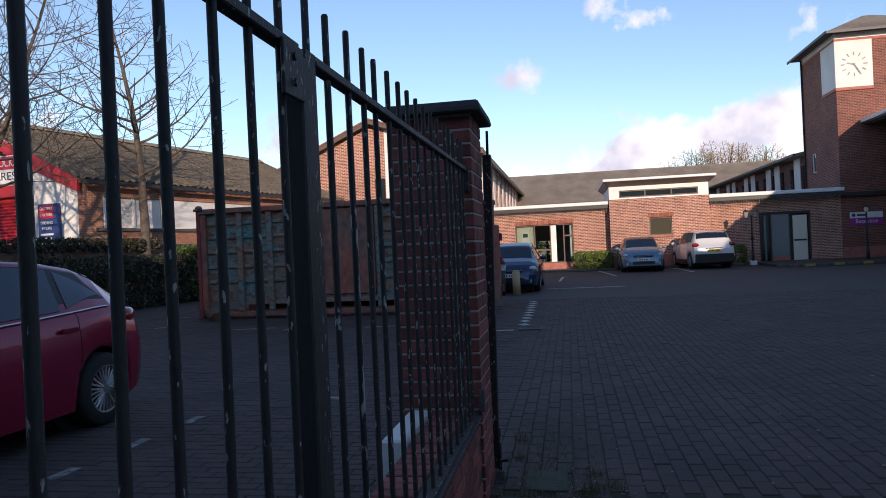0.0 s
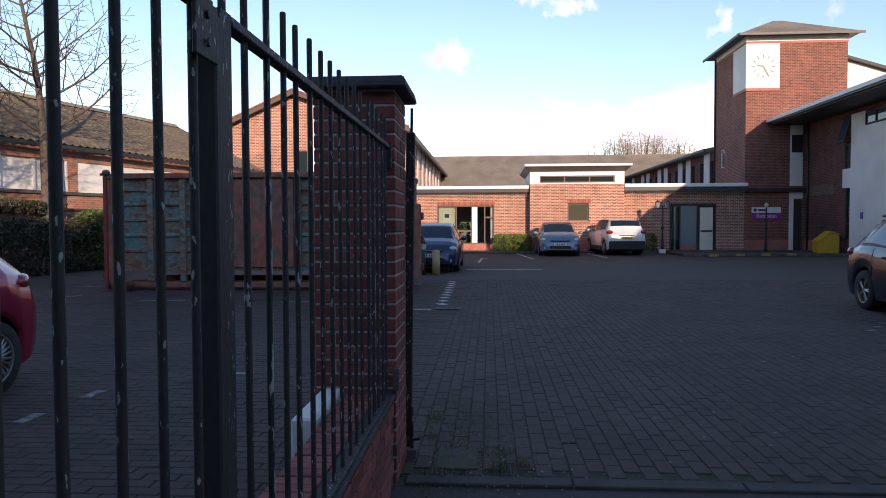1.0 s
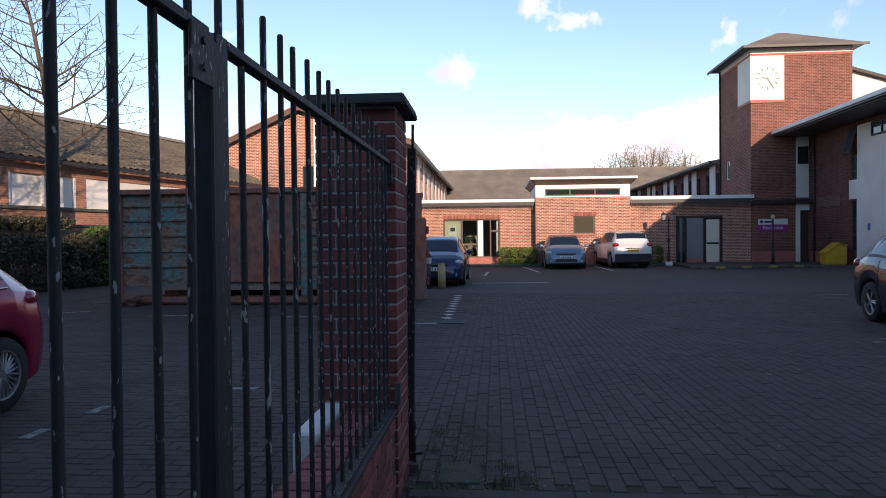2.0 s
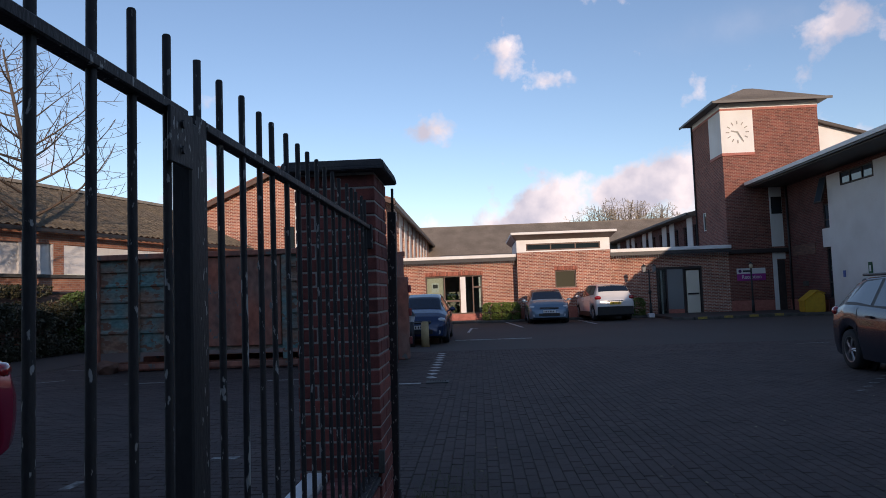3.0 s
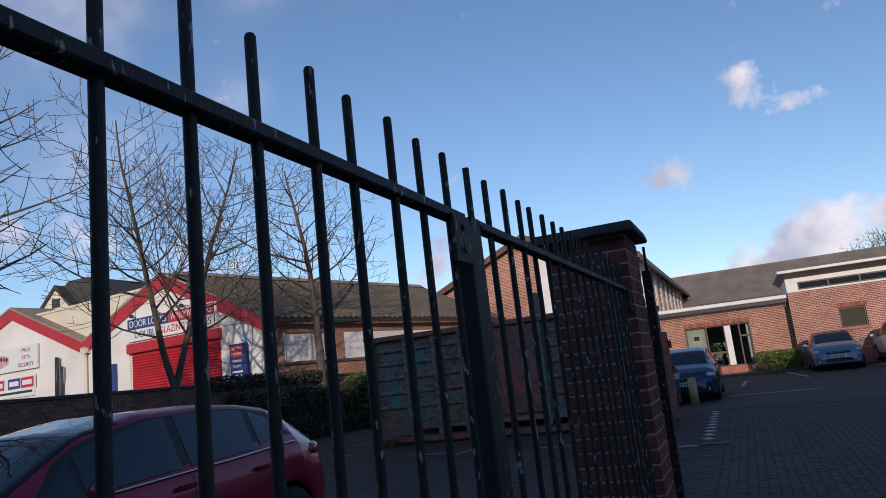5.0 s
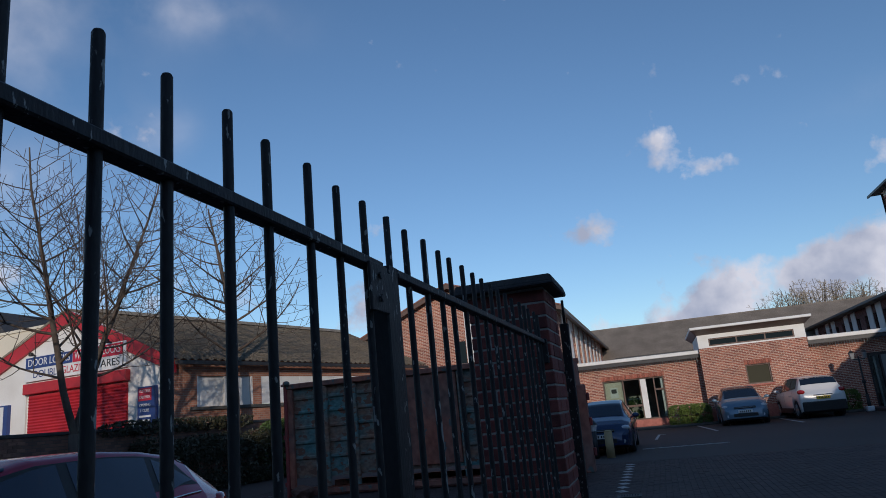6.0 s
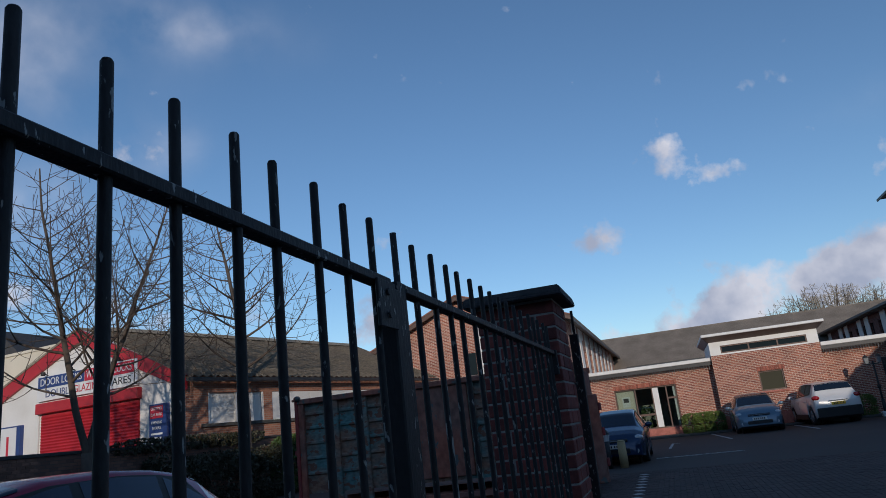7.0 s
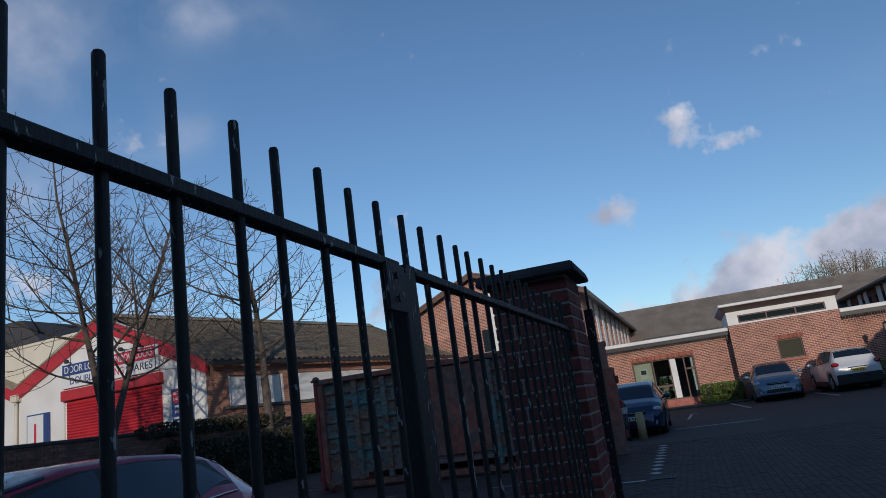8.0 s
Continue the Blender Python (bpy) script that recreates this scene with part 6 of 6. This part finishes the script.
marking("bay_marking", "worn white dashed bay line beside the gully", [(-.97 - .006 * i, 12.36 + .53 * i, -.84 - .006 * i, 12.42 + .53 * i, .22) for i in range(10)] + [(-1.42, 11.62, -1.02, 11.62, .07)])
marking("bay_marking", "worn white bay line across the yard", [(-.8, 21.85, 1.6, 21.9, .12), (-.45, 26.0, -.35, 29.0, .09), (1.75, 28.5, 1.3, 33.8, .09), (4.9, 29.5, 4.75, 34, .09), (-.4, 29.0, -.1, 29.0, .08)])
marking("bay_marking", "worn white dashes on the paving behind the railing", [(-3.50 + .03 * i, 4.2 + .36 * i, -3.49 + .03 * i, 4.44 + .36 * i, .09) for i in range(0, 6, 2)] + [(-2.55, 6.6, -2.3, 6.6, .09)], M_FAINT)
marking("bay_marking", "worn white bay lines in front of the container", [(-6.6, 12.7, -5.8, 12.85, .09), (-5.4, 12.4, -5.35, 13.4, .08), (-3.9, 12.6, -3.0, 12.7, .09), (-2.9, 12.2, -2.85, 13.6, .08), (-9.5, 15.6, -9.1, 15.7, .08), (-8.7, 13.3, -8.3, 13.6, .08), (-10.6, 13.4, -10.1, 13.5, .08)], M_FAINT)
marking("bay_marking", "faint worn bay lines near the estate car", [(4.9 + .27 * i, 9.6 + .34 * i, 5.03 + .27 * i, 9.62 + .34 * i, .05) for i in range(6)] + [(7.5, 17, 8.3, 17.1, .05), (6.1, 9.1, 6.5, 9.0, .04)], M_FAINT)

g = thing("drain_gully", "dark iron drain gully set in the paving", "drain", pose(-.75, 11.72, 0.008) @ Matrix.Diagonal((.62, .9, 1, 1)), kind="structure")
part("frame", wall_with_holes(-.30, .30, -.18, .18, 0, .02, [(-.26, .26, -.14, .14)]), M_TRIM, g).matrix_basis = pose(0, 0, .006, -90, 0, 0)
for i in range(8):
    part("slat", bx(-.245 + i * .066, -.21 + i * .066, -.14, .14, -.01, .006), M_TRIM, g)

# ---------------------------------------------------------------- bricks of the pier and the plinth
def lay_pier():
    x0, x1 = PIER_X
    y0, y1 = PIER_Y
    along_x, along_y = brick_mesh(.215, .1025, .065), brick_mesh(.1025, .215, .065)
    for me in (along_x, along_y):
        me.materials.append(M_PIER_BRICK)
    rnd = random.Random(2)
    for c in range(28):
        z = .0375 + c * .0757
        spots = []
        if c % 2:
            for sx in (x0 + .1075, x1 - .1075):
                spots += [(along_x, sx, y0 + .05125), (along_x, sx, y1 - .05125)]
            spots += [(along_y, x0 + .05125, (y0 + y1) / 2), (along_y, x1 - .05125, (y0 + y1) / 2)]
        else:
            for sy in (y0 + .1075, y1 - .1075):
                spots += [(along_y, x0 + .05125, sy), (along_y, x1 - .05125, sy)]
            spots += [(along_x, (x0 + x1) / 2, y0 + .05125), (along_x, (x0 + x1) / 2, y1 - .05125)]
        for me, x, y in spots:
            share("brick", me, pose(x + rnd.uniform(-.0015, .0015), y + rnd.uniform(-.0015, .0015), z, 0, 0, rnd.uniform(-.4, .4)), pier)


lay_pier()


def lay_plinth():
    face, edge = brick_mesh(.1025, .215, .066), brick_mesh(.172, .066, .100)
    face.materials.append(M_PIER_BRICK)
    edge.materials.append(mat("red_coping_brick", (0.34, 0.10, 0.085), (0.24, 0.075, 0.065), rough=.8, scale=14, bscale=150, bump=.4, jitter=.22))
    rnd = random.Random(3)
    for c in range(6):
        for i in range(26):
            y = -1.75 + i * .225 + (.1125 if c % 2 else 0)
            if y < 3.80:
                share("brick", face, pose(-.6225 + rnd.uniform(-.0015, .0015), y, .038 + c * .0765, 0, 0, rnd.uniform(-.4, .4)), plinth)
    for i in range(75):
        share("coping_brick", edge, pose(-.746, -1.74 + i * .0755, .452 + rnd.uniform(-.003, .003), rnd.uniform(-.6, .6), rnd.uniform(-.6, .6), 0), plinth)


lay_plinth()


def lay_boundary():
    me = brick_mesh(.030, .212, .064)
    me.materials.append(mat("boundary_wall_brick", (0.23, 0.125, 0.09), (0.15, 0.09, 0.07), rough=.9, scale=9, bscale=60, bump=.4, jitter=.3))
    rnd = random.Random(6)
    for c in range(10):
        for i in range(29):
            y = 5.9 + i * .225 + (.1125 if c % 2 else 0)
            share("brick", me, pose(-13.625 + rnd.uniform(-.003, .003), y, 1.86 - c * .0752, 0, 0, rnd.uniform(-.4, .4)), w_boundary)


lay_boundary()


# ---------------------------------------------------------------- block paving
def lay_paving():
    p = tagged(link("paving_bed", bx(-10.2, 12.1, 4.06, 18.0, -.05, -.008), M_JOINT), "dark soil joints under the block paving", "paving", kind="structure")
    rnd = random.Random(9)
    near = brick_mesh(.096, .196, .05, "paver", .005)
    near.materials.append(M_PAVER)
    T = [v.co.copy() for v in near.vertices]
    F = [tuple(q.vertices) for q in near.polygons]
    vs, fs = [], []
    count = 0
    for i in range(int(12.6 / .1)):
        x = -.55 + i * .1
        for j in range(int(13.9 / .2)):
            y = 4.08 + j * .2 + .1 + (.1 if i % 2 else 0)
            dz = rnd.uniform(-.0035, .0015)
            if -.5 < x < 2.2 and y < 6.28 and count < 298:
                share("paver", near, pose(x, y, -.025 + dz, rnd.uniform(-.7, .7), rnd.uniform(-.7, .7), rnd.uniform(-.6, .6)), p)
                count += 1
                continue
            k = len(vs)
            a, b = rnd.uniform(-.012, .012), rnd.uniform(-.012, .012)
            vs += [(x + v.x, y + v.y, -.025 + dz + v.z + a * v.x + b * v.y) for v in T]
            fs += [tuple(k + q for q in f) for f in F]
    for j in range(int(14.5 / .1)):
        y = 3.45 + j * .1
        if y > 4.5 and j % 2 == 0:
            k = len(vs)
            vs += [(-.652 + v.y * .48, y + v.x, -.026 + v.z) for v in T]
            fs += [tuple(k + q for q in f) for f in F]
        for i in range(int(9.4 / .2)):
            x = -10.0 + i * .2 + (.1 if j % 2 else 0)
            if x > (-1.05 if y < 4.5 else -.69) or (y < 5 and x < -7.5):
                continue
            dz = rnd.uniform(-.0035, .0015)
            k = len(vs)
            a, b = rnd.uniform(-.012, .012), rnd.uniform(-.012, .012)
            vs += [(x + v.y, y + v.x, -.025 + dz + v.z + a * v.x + b * v.y) for v in T]
            fs += [tuple(k + q for q in f) for f in F]
    me = bpy.data.meshes.new("block_paving")
    me.from_pydata(vs, [], fs)
    me.materials.append(M_PAVER)
    ob = tagged(new("block_paving", me), "", "", kind="stuff")
    ob.parent = p
    e = thing("edging", "concrete edging strip across the gateway", "edging", kind="structure")
    for i in range(12):
        x = -.52 + i * .915
        ob = part("edging_stone", bx(x, x + .905, 3.93, 4.05, -.05, .006 + rnd.uniform(-.002, .003), bevel=.006), mat("dirty_edging_stone", (0.078, 0.070, 0.062), (0.052, 0.048, 0.042), rough=.9, scale=5, bscale=120, bump=.4), e)
    part("slab", bx(-.38, -.13, 4.16, 4.50, -.02, .008, bevel=.006), M_MOSSY, e, "mossy concrete slab at the gate post")


lay_paving()


def litter():
    rnd = np.random.default_rng(11)
    vs, fs = [], []
    for _ in range(5200):
        x, y = (rnd.normal(-.28, .22), rnd.normal(4.85, .60)) if rnd.random() < .7 else (rnd.normal(-1.2, .15), rnd.uniform(2.5, 5))
        if x < -.55 and x > -1.08:
            continue
        h, a = rnd.uniform(.0, .03), rnd.uniform(0, 6.28)
        if _ % 12 == 0:      # taller tufts round the slab
            tx, ty = ((.02, 4.18), (.0, 4.13), (.03, 4.44), (-.36, 4.07), (-.44, 4.75), (.12, 4.24), (-.45, 5.2))[_ // 12 % 7]
            x, y, h = tx + rnd.normal(0, .035), ty + rnd.normal(0, .035), rnd.uniform(.02, .075)
        k = len(vs)
        lean = rnd.normal(0, .02, 2)
        vs += [(x - .003 * math.cos(a), y - .003 * math.sin(a), -.01), (x + .002 * math.cos(a), y + .002 * math.sin(a), -.01), (x + lean[0], y + lean[1], h)]
        fs.append((k, k + 1, k + 2))
    me = bpy.data.meshes.new("weeds")
    me.from_pydata([tuple(map(float, v)) for v in vs], [], fs)
    me.materials.append(M_GRASS)
    tagged(new("weeds", me), "thin grass and moss at the foot of the gate post", "weeds", kind="stuff")
    vs, fs = [], []
    for _ in range(420):
        x, y = (rnd.uniform(-.4, 7), 4.2 + rnd.exponential(3.5)) if _ < 140 else (rnd.normal(-.15, .30), rnd.normal(4.15, .28))
        if x < -.54:
            continue
        s, a = rnd.uniform(.008, .022) * (1 if _ < 140 else .6), rnd.uniform(0, 6.28)
        c, d = math.cos(a) * s, math.sin(a) * s
        k = len(vs)
        vs += [(x + c, y + d, .004), (x - d * .6, y + c * .6, .010), (x - c, y - d, .004), (x + d * .6, y - c * .6, .008)]
        fs.append((k, k + 1, k + 2, k + 3))
    me = bpy.data.meshes.new("fallen_leaves")
    me.from_pydata([tuple(map(float, v)) for v in vs], [], fs)
    me.materials.append(mat("pale_dead_leaf", (0.34, 0.28, 0.18), (0.22, 0.17, 0.10), rough=.8, jitter=.3))
    tagged(new("fallen_leaves", me), "small pale dead leaves scattered on the paving", "leaves", kind="stuff")


litter()
